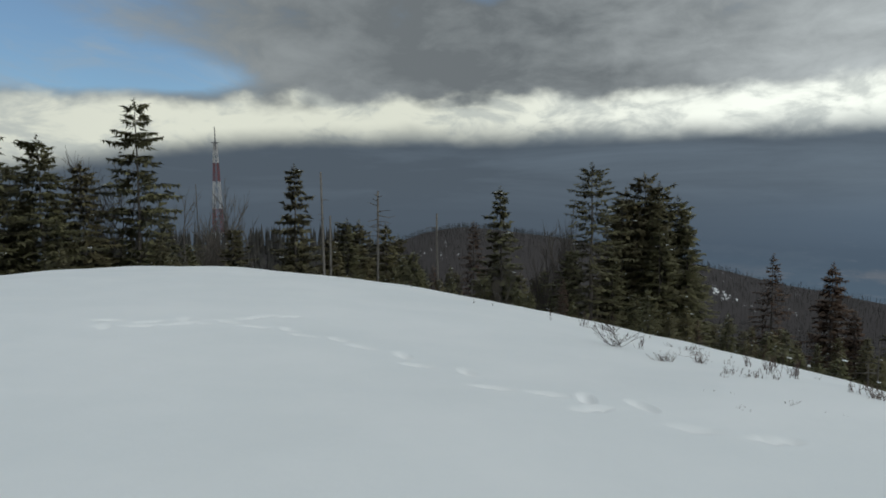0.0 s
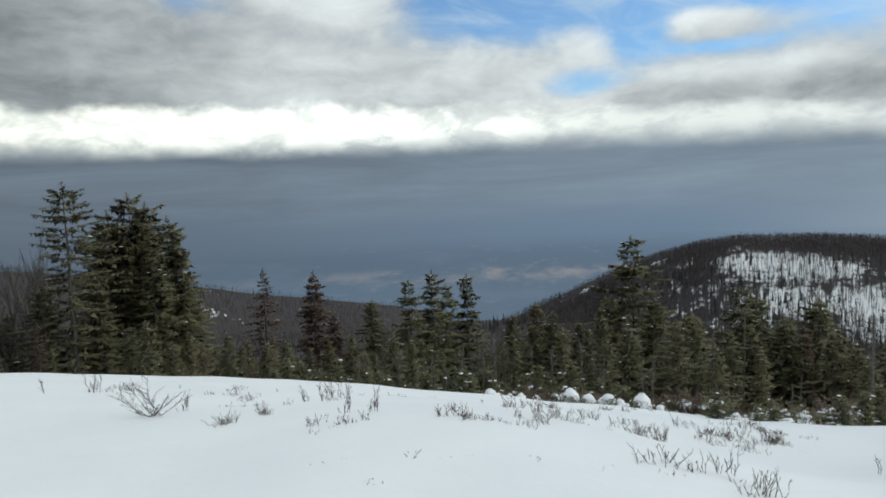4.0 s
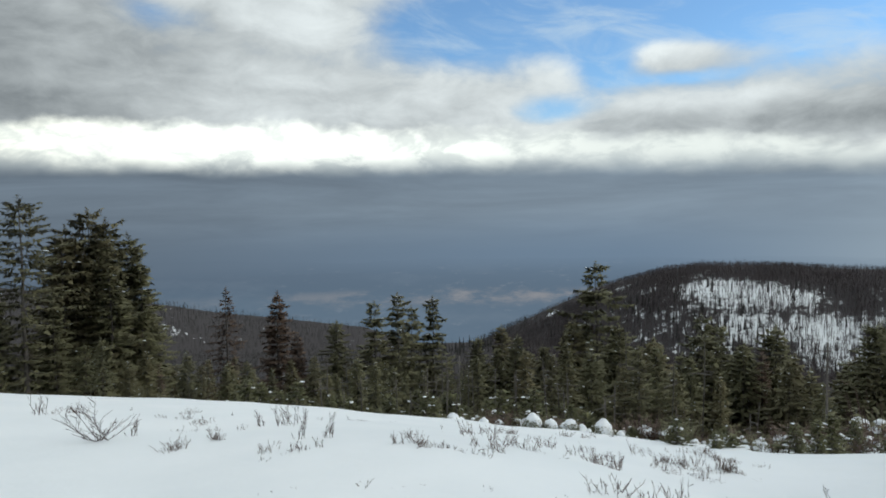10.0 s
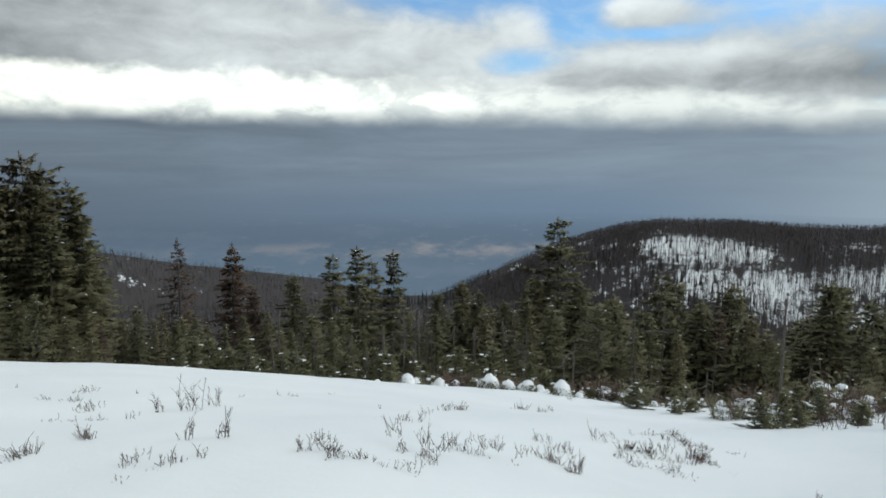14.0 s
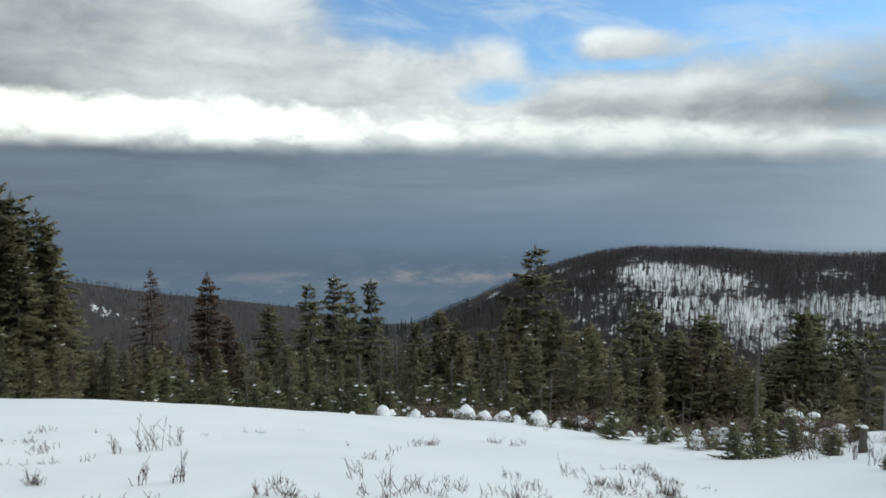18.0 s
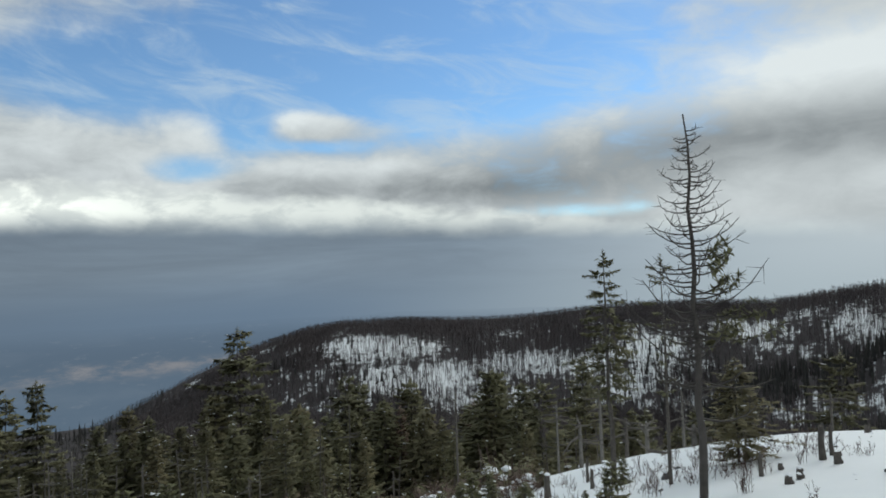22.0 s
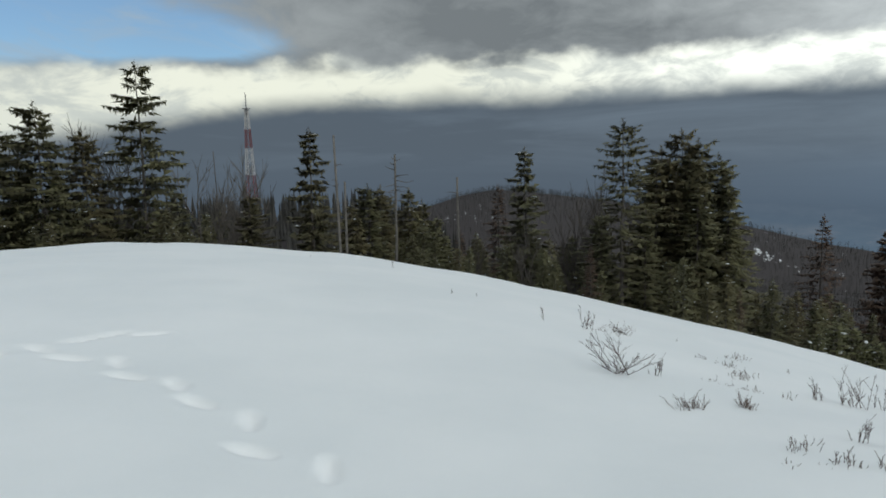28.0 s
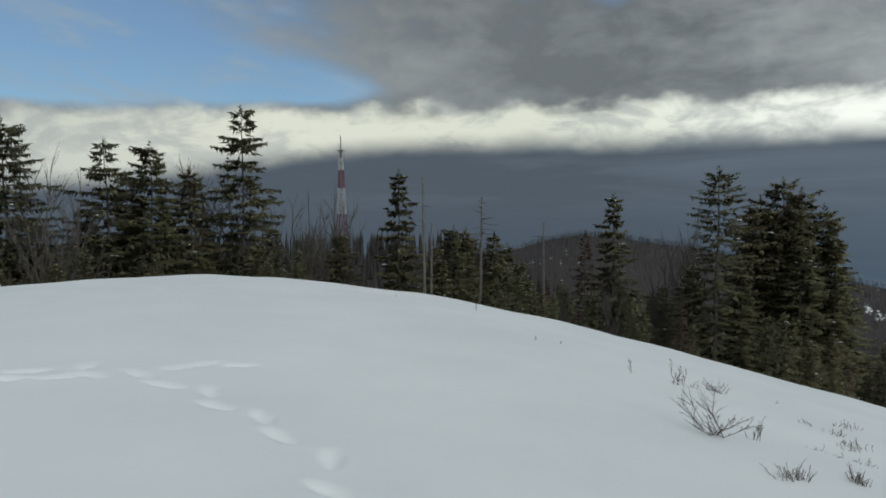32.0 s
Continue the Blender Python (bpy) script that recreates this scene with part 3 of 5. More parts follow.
# Trees
def spruce(seed, h=18.0, rad=3.2, start=0.06, col=0.45, layers=28, per=7, droop=0.3, gaps=0.1, sprays=40, size=0.5, mat=None, snow=14, jag=0.42, power=0.8, label="dark spruce with drooping ragged branches", name="spruce_tree", trunk=0.17, limbs=True, dense=1.0, tufted=0.2, tops=1):
    """Whorls of limbs on one or two leaders, each limb hung with small needle sprays. col: the share of the height over which the crown widens."""
    rng = random.Random(seed)
    t = root(name, label, "tree", "conifers round the clearing")
    s = Shape()
    bend = [(0, 0, -1.5)]
    for k in range(1, 9):
        bend.append((rng.uniform(-0.08, 0.08), rng.uniform(-0.08, 0.08), h * k / 8))
    s.tube(bend, [trunk * (1.0 - 0.93 * k / 8) for k in range(9)], 7)
    c, w = Shape(), Shape()
    lop = [rng.uniform(0.62, 1.25) for k in range(8)]
    leaders = [(Vector((0, 0, 0)), h, start, 1.0)]
    for k in range(1, tops):
        foot = Vector((rng.uniform(0.9, 1.5), rng.uniform(-0.5, 0.5), 0))
        leaders.append((foot, h * rng.uniform(0.9, 0.95), 0.66, 0.75))
        s.tube([(0, 0, h * 0.6), tuple(foot * 0.8 + Vector((0, 0, h * 0.68))), tuple(foot + Vector((0, 0, h * 0.92)))], [0.09, 0.07, 0.02], 5)
    for foot, top, low, share in leaders:
        steps = max(4, int(layers * (1 - low) / (1 - start)))
        for i in range(steps):
            f = low + (0.975 - low) * (max(0, i + rng.uniform(-0.35, 0.35)) / steps) ** 0.95
            f = min(max(f, low), 0.97)
            z = top * f
            reach = rad * share * min(1, (1 - f) / col) ** power * min(1, 0.6 + (f - low) * 2.5) + 0.12
            whorl = rng.uniform(1 - 0.7 * jag, 1 + 0.35 * jag)
            a0 = rng.uniform(0, 6.283)
            count = max(3, int(per * (0.6 + 0.4 * min(1, reach / (0.5 * rad))) + 0.5))
            for k in range(count):
                if rng.random() < gaps:
                    continue
                a = a0 + 6.283 * k / count + rng.uniform(-0.35, 0.35)
                ln = reach * whorl * rng.uniform(1 - jag, 1.15) * lop[int((a % 6.283) / 0.7855) % 8]
                out = Vector((math.cos(a), math.sin(a), 0))
                side = out.cross(Vector((0, 0, 1)))
                tilt = -droop * (1.08 - f) + 0.5 * max(0, f - 0.75) / 0.25 + rng.uniform(-0.34, 0.34) * jag
                p0 = foot + Vector((0, 0, z))
                p1 = p0 + out * ln * 0.55 + Vector((0, 0, ln * tilt * 0.6))
                p2 = p0 + out * ln + Vector((0, 0, ln * (tilt * 0.95 + 0.04)))
                if limbs:
                    s.tube([p0, p1, p2], [0.034 * (1.3 - f), 0.02 * (1.3 - f), 0.006], 3, False)
                n = max(6, int(sprays * (0.2 + 0.8 * ln / rad)))
                for j in range(n):
                    u = tufted + (1 - tufted) * ((j + rng.random()) / n) ** 0.8
                    p = p0.lerp(p1, u / 0.55) if u < 0.55 else p1.lerp(p2, (u - 0.55) / 0.45)
                    L = size * rng.uniform(0.5, 1.3) * (1.2 - 0.6 * u) * min(1, 0.35 + ln / (0.35 * rad)) + 0.05
                    sg = 1 if j % 2 else -1
                    d = (out * rng.uniform(0.3, 0.9) + side * sg * rng.uniform(0.3, 1.1) + Vector((0, 0, rng.uniform(-0.35, 0.25)))).normalized()
                    c.spray(p, d, L, L * rng.uniform(0.14, 0.26), Vector((rng.uniform(-0.7, 0.7), rng.uniform(-0.7, 0.7), 1)))
                    q = (out * rng.uniform(-0.1, 0.5) + side * rng.uniform(-0.6, 0.6) + Vector((0, 0, -1))).normalized()
                    c.spray(p + side * sg * L * 0.3, q, L * rng.uniform(0.45, 1.05), L * rng.uniform(0.12, 0.22), side + out * rng.uniform(-1, 1))
                c.spray(p1.lerp(p2, 0.8), (p2 - p1).normalized(), ln * 0.14 + 0.12, 0.05 + 0.03 * size, Vector((0, 0, 1)))
                if snow and rng.random() < snow / (layers * per):
                    q = p0.lerp(p1, 1) if rng.random() < 0.3 else p1.lerp(p2, rng.uniform(0.1, 0.9))
                    for m in range(rng.choice((1, 1, 2, 3))):
                        w.blob(q + Vector((rng.uniform(-0.2, 0.2), rng.uniform(-0.2, 0.2), 0.02)), rng.uniform(0.04, 0.22), rng.uniform(0.04, 0.15), rng.uniform(0.02, 0.07), rng, 6, 2)
            for k in range(int(dense * per)):
                a = rng.uniform(0, 6.283)
                q = Vector((math.cos(a), math.sin(a), 0))
                L = size * rng.uniform(0.7, 1.6) * min(1, 0.3 + reach / (0.4 * rad))
                c.spray(foot + q * reach * rng.uniform(0.05, 0.5) + Vector((0, 0, z + rng.uniform(-0.5, 0.5) * h / layers)), (q + Vector((0, 0, rng.uniform(-0.9, 0.2)))).normalized(), L, L * rng.uniform(0.16, 0.3), Vector((rng.uniform(-1, 1), rng.uniform(-1, 1), 0.5)))
        for j in range(22):
            z = top * (0.945 + 0.05 * j / 22)
            a = rng.uniform(0, 6.283)
            L = h * 0.021 * (1.5 - j / 22)
            c.spray(foot + Vector((0, 0, z)), Vector((math.cos(a), math.sin(a), rng.uniform(0.2, 0.9))).normalized(), L, L * 0.22, Vector((0, 0, 1)))
    part("trunk", s, BARK, t, smooth=True)
    part("crown", c, mat or SPRUCE, t, soft=True)
    if w.v:
        tagged(part("snow", w, SNOWCAP, t, "small clumps of snow on the branches", True), kind="stuff")
    return t


def bare_tree(seed, h=9.0, spread=0.45, mat=None, label="bare leafless tree with thin upright twigs", levels=4, trunk=0.115):
    rng = random.Random(seed)
    t = root("bare_tree", label, "tree", "bare trees")
    s, tw = Shape(), Shape()

    def grow(p, d, ln, r, lev):
        pts = [p]
        for k in range(3):
            d = (d + Vector((rng.uniform(-0.16, 0.16), rng.uniform(-0.16, 0.16), rng.uniform(-0.02, 0.14)))).normalized()
            pts.append(pts[-1] + d * ln / 3)
        (s if lev == 0 else tw).tube(pts, [r, r * 0.85, r * 0.7, r * 0.5], 5 if lev < 2 else 3, False)
        if lev >= levels:
            return
        for k in range(5 if lev == 0 else 3):
            u = rng.uniform(0.3, 1.0)
            q = pts[0].lerp(pts[-1], u)
            a = rng.uniform(0, 6.283)
            e = (d + Vector((math.cos(a), math.sin(a), 0.2)) * spread * rng.uniform(0.7, 1.4)).normalized()
            grow(q, e, ln * rng.uniform(0.5, 0.75), max(0.016, r * 0.55), lev + 1)
        grow(pts[-1], d, ln * 0.65, r * 0.6, lev + 1)

    grow(Vector((0, 0, -0.6)), Vector((0, 0, 1)), h * 0.45, trunk, 0)
    part("trunk", s, mat or BARK, t, smooth=True)
    tagged(part("crown", tw, BARK, t, "fine bare branches"), kind="stuff")
    return t


def dead_pole(seed, h, forks=1, stubs=10, trunk=0.12, label="dead grey tree trunk with broken branch stubs"):
    rng = random.Random(seed)
    t = root("dead_tree", label, "dead tree", "dead trunks")
    for f in range(forks):
        s = Shape()
        tips = []
        ox = 0.35 * f
        lean = rng.uniform(-0.02, 0.02) * h
        pts = [(ox + lean * k / 6 + rng.uniform(-0.03, 0.03), 0.1 * f, h * (1 - 0.25 * f) * k / 6 - (1 if k == 0 else 0)) for k in range(7)]
        s.tube(pts, [trunk * (1 - 0.45 * k / 6) for k in range(7)], 7)
        for k in range(stubs):
            u = rng.uniform(0.6, 0.97)
            p = Vector(pts[int(u * 6)]).lerp(Vector(pts[min(6, int(u * 6) + 1)]), u * 6 % 1)
            a = rng.uniform(0, 6.283)
            ln = rng.uniform(0.2, 1.5) * (1.3 if stubs > 20 else 0.8)
            d = Vector((math.cos(a), math.sin(a), rng.uniform(-0.25, 0.2)))
            tips.append(Shape())
            tips[-1].tube([p, p + d * ln * 0.6, p + d * ln + Vector((0, 0, ln * rng.uniform(-0.2, 0.3)))], [0.05, 0.035, 0.015], 4, False)
        part("trunk", s, PALE if trunk > 0.1 or seed % 2 else BARK, t, smooth=True)
        for tip in tips:
            part("branch_stub", tip, BARK, t)
    return t


RAGGED = "ragged spruce with gaps between its branches"
SPARSE = "sparse pine-like conifer with uneven flat branches"
PROTO = {
    "A": [spruce(11, rad=3.6, layers=34, col=0.5, dense=2.2), spruce(12, rad=3.2, layers=31, gaps=0.16, col=0.42, dense=2.0), spruce(13, rad=3.9, layers=30, jag=0.5, gaps=0.16, col=0.55, tops=2, dense=2.2)],
    "B": [spruce(21, rad=3.3, start=0.16, gaps=0.2, layers=29, jag=0.55, droop=0.24, col=0.4, label=RAGGED, dense=1.6, snow=16), spruce(22, rad=3.1, start=0.2, per=6, gaps=0.24, layers=26, jag=0.6, droop=0.18, col=0.36, label=RAGGED, dense=1.4, snow=16)],
    "C": [spruce(25, rad=4.2, start=0.08, layers=33, jag=0.5, droop=0.2, gaps=0.14, col=0.6, power=0.7, tops=2, label="broad dark spruce with a double top", dense=2.4)],
    "P": [spruce(29, rad=2.7, start=0.12, per=7, layers=34, gaps=0.26, jag=0.66, droop=0.16, col=0.22, power=0.6, sprays=26, size=0.42, tufted=0.25, dense=1.1, snow=8, label="thin-crowned conifer with sky showing between its branches", name="sparse_conifer", trunk=0.2)],
    "D": [spruce(31, rad=2.6, start=0.3, per=6, gaps=0.24, layers=25, jag=0.6, droop=0.16, col=0.4, power=0.7, label=SPARSE, name="sparse_conifer", dense=1.3, snow=18), spruce(32, rad=2.9, start=0.26, per=6, gaps=0.28, layers=23, jag=0.66, droop=0.2, col=0.3, power=0.6, label=SPARSE, name="sparse_conifer", dense=1.2, snow=18)],
    "E": [spruce(41, rad=2.3, start=0.2, per=6, gaps=0.22, layers=30, sprays=16, size=0.4, mat=BROWN, snow=0, col=0.5, label="thin dying spruce with reddish brown twigs", name="dying_spruce", dense=0.9)],
    "R": [spruce(42, rad=3.9, start=0.05, layers=33, mat=BROWN, col=0.75, droop=0.22, dense=2.0, label="dying spruce with reddish brown needles", name="dying_spruce")],
    "S": [spruce(51, rad=1.5, start=0.4, layers=15, per=3, gaps=0.45, sprays=16, size=0.42, snow=0, jag=0.6, col=0.2, power=0.35, droop=0.2, label="spindly half-bare spruce with small needle tufts", name="thin_spruce", trunk=0.15, dense=0.25)],
    "N": [spruce(57, rad=3.5, start=0.38, layers=20, per=6, gaps=0.34, sprays=40, size=0.44, snow=2, jag=0.66, col=0.4, power=0.85, droop=0.55, label="tall spruce with bare lower trunk and drooping tiers", name="tall_spruce", trunk=0.2, dense=0.5)],
    "F": [spruce(61 + q, rad=(3.8, 3.0, 3.4, 3.2)[q], start=(0.04, 0.3, 0.14, 0.24)[q], layers=(30, 25, 28, 26)[q], per=6, sprays=28, size=0.58, snow=20, limbs=q % 2 == 1, col=(0.6, 0.4, 0.5, 0.35)[q], jag=(0.45, 0.6, 0.5, 0.62)[q], gaps=(0.1, 0.2, 0.15, 0.22)[q], trunk=0.13, dense=2.4) for q in range(4)],
}
SIZE = 18.0


def put_tree(kind, i, x, y, top, wide=1.0):
    z = ground_z(x, y)
    k = max(1.5, top - z) / SIZE
    protos = PROTO[kind]
    base = protos[i % len(protos)]
    m = pose(x, y, z, 0, 0, (i * 73) % 360) @ Matrix.Diagonal((max(k, 0.2) * wide, max(k, 0.2) * wide, k, 1))
    return copy_thing(base, m)


# x, y, height of the tip, kind
WEST_TREES = [
    (-36.6, 43.4, 7.5, 'A'), (-32.5, 48.3, 6.4, 'B'), (-33.7, 52.3, 4.2, 'B'), (-30.5, 50.9, 6.4, 'A'), (-28.6, 53.3, 4.5, 'A'),
    (-25.0, 55.3, 9.6, 'B'), (-26.2, 63.6, -0.8, 'A'), (-25.7, 59.4, -2.6, 'A'), (-28.2, 55.8, -2.4, 'A'), (-23.2, 74.4, -1.8, 'A'),
    (-15.3, 70.5, 4.8, 'D'), (-16.1, 73.4, -2.5, 'A'), (-11.5, 82.5, -1.4, 'A'), (-10.3, 84.7, -1.7, 'A'), (-13.2, 80.2, -3.5, 'A'),
    (-31.8, 50.0, 0.8, 'A'), (-30.1, 52.3, 1.3, 'A'), (-36.6, 44.8, 0.9, 'A'), (-34.0, 48.3, 0.4, 'A'), (-37.9, 42.2, 0.3, 'A'),
]
NORTH_TREES = [
    (-7.1, 88.1, -2.3, 'A'), (-3.3, 83.4, -5.6, 'A'), (5.7, 61.4, 2.2, 'D'), (3.8, 73.5, -1.5, 'E'), (5.4, 63.4, -3.9, 'A'),
    (1.6, 65.5, -6.2, 'A'), (12.3, 53.3, 4.0, 'P'), (18.0, 58.0, 3.3, 'C'), (19.2, 57.6, 2.5, 'C'), (15.7, 56.6, 1.1, 'A'),
    (11.4, 56.6, -3.1, 'A'), (14.2, 53.9, -3.2, 'A'), (9.7, 60.9, -5.4, 'A'), (16.8, 57.3, 0.9, 'A'), (21.0, 58.1, 1.3, 'A'),
    (18.3, 54.7, -1.2, 'A'), (21.4, 56.8, -0.9, 'A'),
]
EAST_TREES = [
    (36.1, 70.9, -5.2, 'E'), (44.1, 73.3, -6.5, 'R'), (43.9, 68.7, -11.2, 'R'), (46.5, 64.6, -9.6, 'A'), (51.3, 63.4, -7.8, 'B'),
    (54.7, 63.1, -7.0, 'D'), (58.7, 64.9, -9.3, 'B'), (62.1, 64.3, -8.3, 'D'), (61.7, 56.0, -12.9, 'A'), (62.1, 52.6, -11.0, 'A'),
    (60.1, 48.6, -11.5, 'A'), (60.2, 45.2, -12.3, 'A'), (66.8, 42.4, -3.3, 'B'), (63.8, 43.5, -9.4, 'A'), (62.8, 37.3, -9.3, 'A'),
    (59.1, 31.5, -9.8, 'A'), (62.7, 28.4, -7.7, 'B'), (65.1, 27.9, -8.8, 'A'), (61.1, 21.2, -7.8, 'A'), (58.4, 22.8, -9.6, 'A'),
    (60.9, 13.3, -6.8, 'A'), (58.6, 14.6, -9.4, 'A'), (57.3, 10.4, -7.3, 'A'), (56.2, 12.7, -6.2, 'A'), (53.8, 8.6, -6.7, 'D'),
    (50.0, 5.1, -4.6, 'B'), (59.5, -14.2, -5.4, 'D'), (56.8, 22.4, -8.8, 'A'), (55.8, 29.9, -9.2, 'A'), (17.8, 3.2, 2.2, 'N'),
    (14.6, 2.2, 2.0, 'S'), (15.5, 0.9, 0.0, 'F'),
]
for i, (x, y, top, kind) in enumerate(WEST_TREES + NORTH_TREES + EAST_TREES):
    put_tree(kind, i, x, y, top, 1.15)

# lower woods that fill the slope behind the clearing
rng = random.Random(77)
FILL_AZ = (-60, -45, -25, -18, -8, 0, 10, 18, 30, 45, 60, 75, 90, 100, 115, 130)
FILL_EL = (-2.5, -3.0, -3.2, -4.2, -4.6, -6.5, -7.5, -8.5, -11.5, -11.5, -10.5, -10.5, -11.0, -10.5, -9.5, -8)
n = 0
while n < 245:
    a, d = rng.uniform(-58, 100), rng.uniform(42, 105)
    if a > 84 and d < 75 or -21 < a < -8 and rng.random() < 0.93:
        continue
    x, y = 1.5 + d * math.sin(radians(a)), 3 + d * math.cos(radians(a))
    el = np.interp(a, FILL_AZ, FILL_EL) - rng.uniform(0, 2.6)
    top = 1.7 + d * math.tan(radians(el))
    if top - ground_z(x, y) < 3:
        continue
    kind = rng.choices(("F", "B", "D", "E"), (9, 1, 0.4, 0.6))[0]
    put_tree(kind, rng.randrange(99), x, y, top, rng.uniform(0.95, 1.3))
    n += 1


# Forests on the far hills
def forest(name, label, count, region, kind, seed, mat, hmin, hmax, density):
    rng = np.random.RandomState(seed)
    s = Shape()
    done = tries = 0
    while done < count and tries < count * 12:
        a = rng.uniform(region[0], region[1], 4000)
        r = np.sqrt(rng.uniform(region[2] ** 2, region[3] ** 2, 4000))
        x, y = r * np.sin(np.radians(a)), r * np.cos(np.radians(a))
        z = height(x, y)
        keep = (rng.uniform(0, 1, 4000) < density(a, r, x, y, z)) & (z > -185)
        for px, py, pz in zip(x[keep], y[keep], z[keep]):
            if done >= count:
                break
            h = rng.uniform(hmin, hmax)
            b = len(s.v)
            if kind == "spruce":
                n, w = 5, h * rng.uniform(0.085, 0.14)
                o = rng.uniform(0, 6.28)
                for lo, hi, q in ((0.02, 0.5, 1.0), (0.32, 0.8, 0.72), (0.6, 1.0, 0.42)):
                    b = len(s.v)
                    for k in range(n):
                        ww = w * q * rng.uniform(0.6, 1.25)
                        s.v.append((px + ww * math.cos(o + k * 1.2566), py + ww * math.sin(o + k * 1.2566), pz + h * (lo + rng.uniform(-0.04, 0.04))))
                    s.v.append((px, py, pz + h * hi))
                    s.f += [(b + k, b + (k + 1) % n, b + n) for k in range(n)]
            else:
                w = h * 0.014 + 0.055
                s.v += [(px - w, py, pz - 1), (px + w, py, pz - 1), (px, py + w, pz - 1), (px + rng.uniform(-0.4, 0.4), py, pz + h)]
                s.f += [(b, b + 1, b + 3), (b + 1, b + 2, b + 3), (b + 2, b, b + 3)]
                for k in range(6):
                    u = rng.uniform(0.3, 0.85)
                    an = rng.uniform(0, 6.28)
                    ln = h * rng.uniform(0.12, 0.3)
                    b = len(s.v)
                    cx, cy, q = math.cos(an), math.sin(an), w * 0.9
                    s.v += [(px - cy * q, py + cx * q, pz + h * u), (px + cy * q, py - cx * q, pz + h * u), (px + cx * ln * 0.45, py + cy * ln * 0.45, pz + h * u + ln)]
                    s.f.append((b, b + 1, b + 2))
            done += 1
        tries += 4000
    return tagged(new(name, s.mesh(name, mat)), label, "woods", kind="stuff")


def clump(x, y, seed, scale, lo, hi):
    return np.clip((bumps(x, y, seed, scale) - lo) / (hi - lo), 0, 1)


def opposite(a, r, x, y, z):
    stand = 0.42 + 0.58 * clump(x, y, 21, 0.045, -0.18, 0.22) * (0.5 + 0.5 * clump(x, y, 23, 0.015, -0.2, 0.2))
    return np.clip(stand - 0.6 * open_snow(a, r), 0.2, 1)


forest("far_bare_woods", "grey leafless woods on the snowy hillside", 44000, (50, 126, 440, 770), "bare", 1, FARWOOD, 6, 12, opposite)
forest("far_spruce_woods", "dark spruce patches on the snowy hillside", 1000, (44, 128, 400, 690), "spruce", 2, FARDARK, 6, 12, lambda a, r, x, y, z: clump(x, y, 31, 0.012, 0.05, 0.35) * 0.9 + 0.02)
forest("far_ridge_woods", "dense leafless woods along the hill's crest", 24000, (44, 128, 700, 850), "bare", 3, FARWOOD, 2.5, 5.5, lambda a, r, x, y, z: 0.9 + 0 * a)
forest("far_crest_spruces", "scattered dark spruces along the hill's crest", 1300, (44, 128, 690, 850), "spruce", 13, FARDARK, 2.5, 5, lambda a, r, x, y, z: clump(x, y, 33, 0.02, -0.1, 0.3))
forest("spur_spruce_woods", "dark spruce woods along a nearer spur", 900, (96, 130, 385, 470), "spruce", 4, FARDARK, 9, 15, lambda a, r, x, y, z: 0.8 + 0 * a)
forest("spur_bare_woods", "grey leafless woods below the spur", 2600, (92, 130, 230, 400), "bare", 5, FARWOOD, 8, 14, lambda a, r, x, y, z: 0.6 + 0 * a)
forest("valley_spruce_woods", "dark spruce woods in the dip below the spur", 520, (101, 130, 200, 345), "spruce", 14, FARDARK, 9, 16, lambda a, r, x, y, z: np.clip(0.1 + (a - 101) / 10, 0.1, 0.9))
forest("north_hill_woods", "dark mixed woods on the northern hill", 9000, (-20, 53, 480, 930), "bare", 6, FARDARK, 4, 9, lambda a, r, x, y, z: 0.25 + 0.75 * clump(x, y, 41, 0.015, -0.25, 0.1))
forest("north_hill_bare_woods", "grey leafless woods on the northern hill", 5000, (-20, 53, 480, 960), "bare", 7, FARDARK, 4, 9, lambda a, r, x, y, z: 0.7 + 0 * a)
forest("mast_hill_woods", "dark spruce forest on the hill with the mast", 1700, (-62, 6, 230, 370), "spruce", 8, FARDARK, 9, 16, lambda a, r, x, y, z: 0.75 + 0 * a)
forest("slope_woods", "dark woods on the slope below the hilltop", 1600, (-60, 128, 105, 235), "spruce", 9, FARDARK, 6, 12, lambda a, r, x, y, z: np.where((a > -20) & (a < -7) & (r > 140), 0.05, 0.6) * 1)


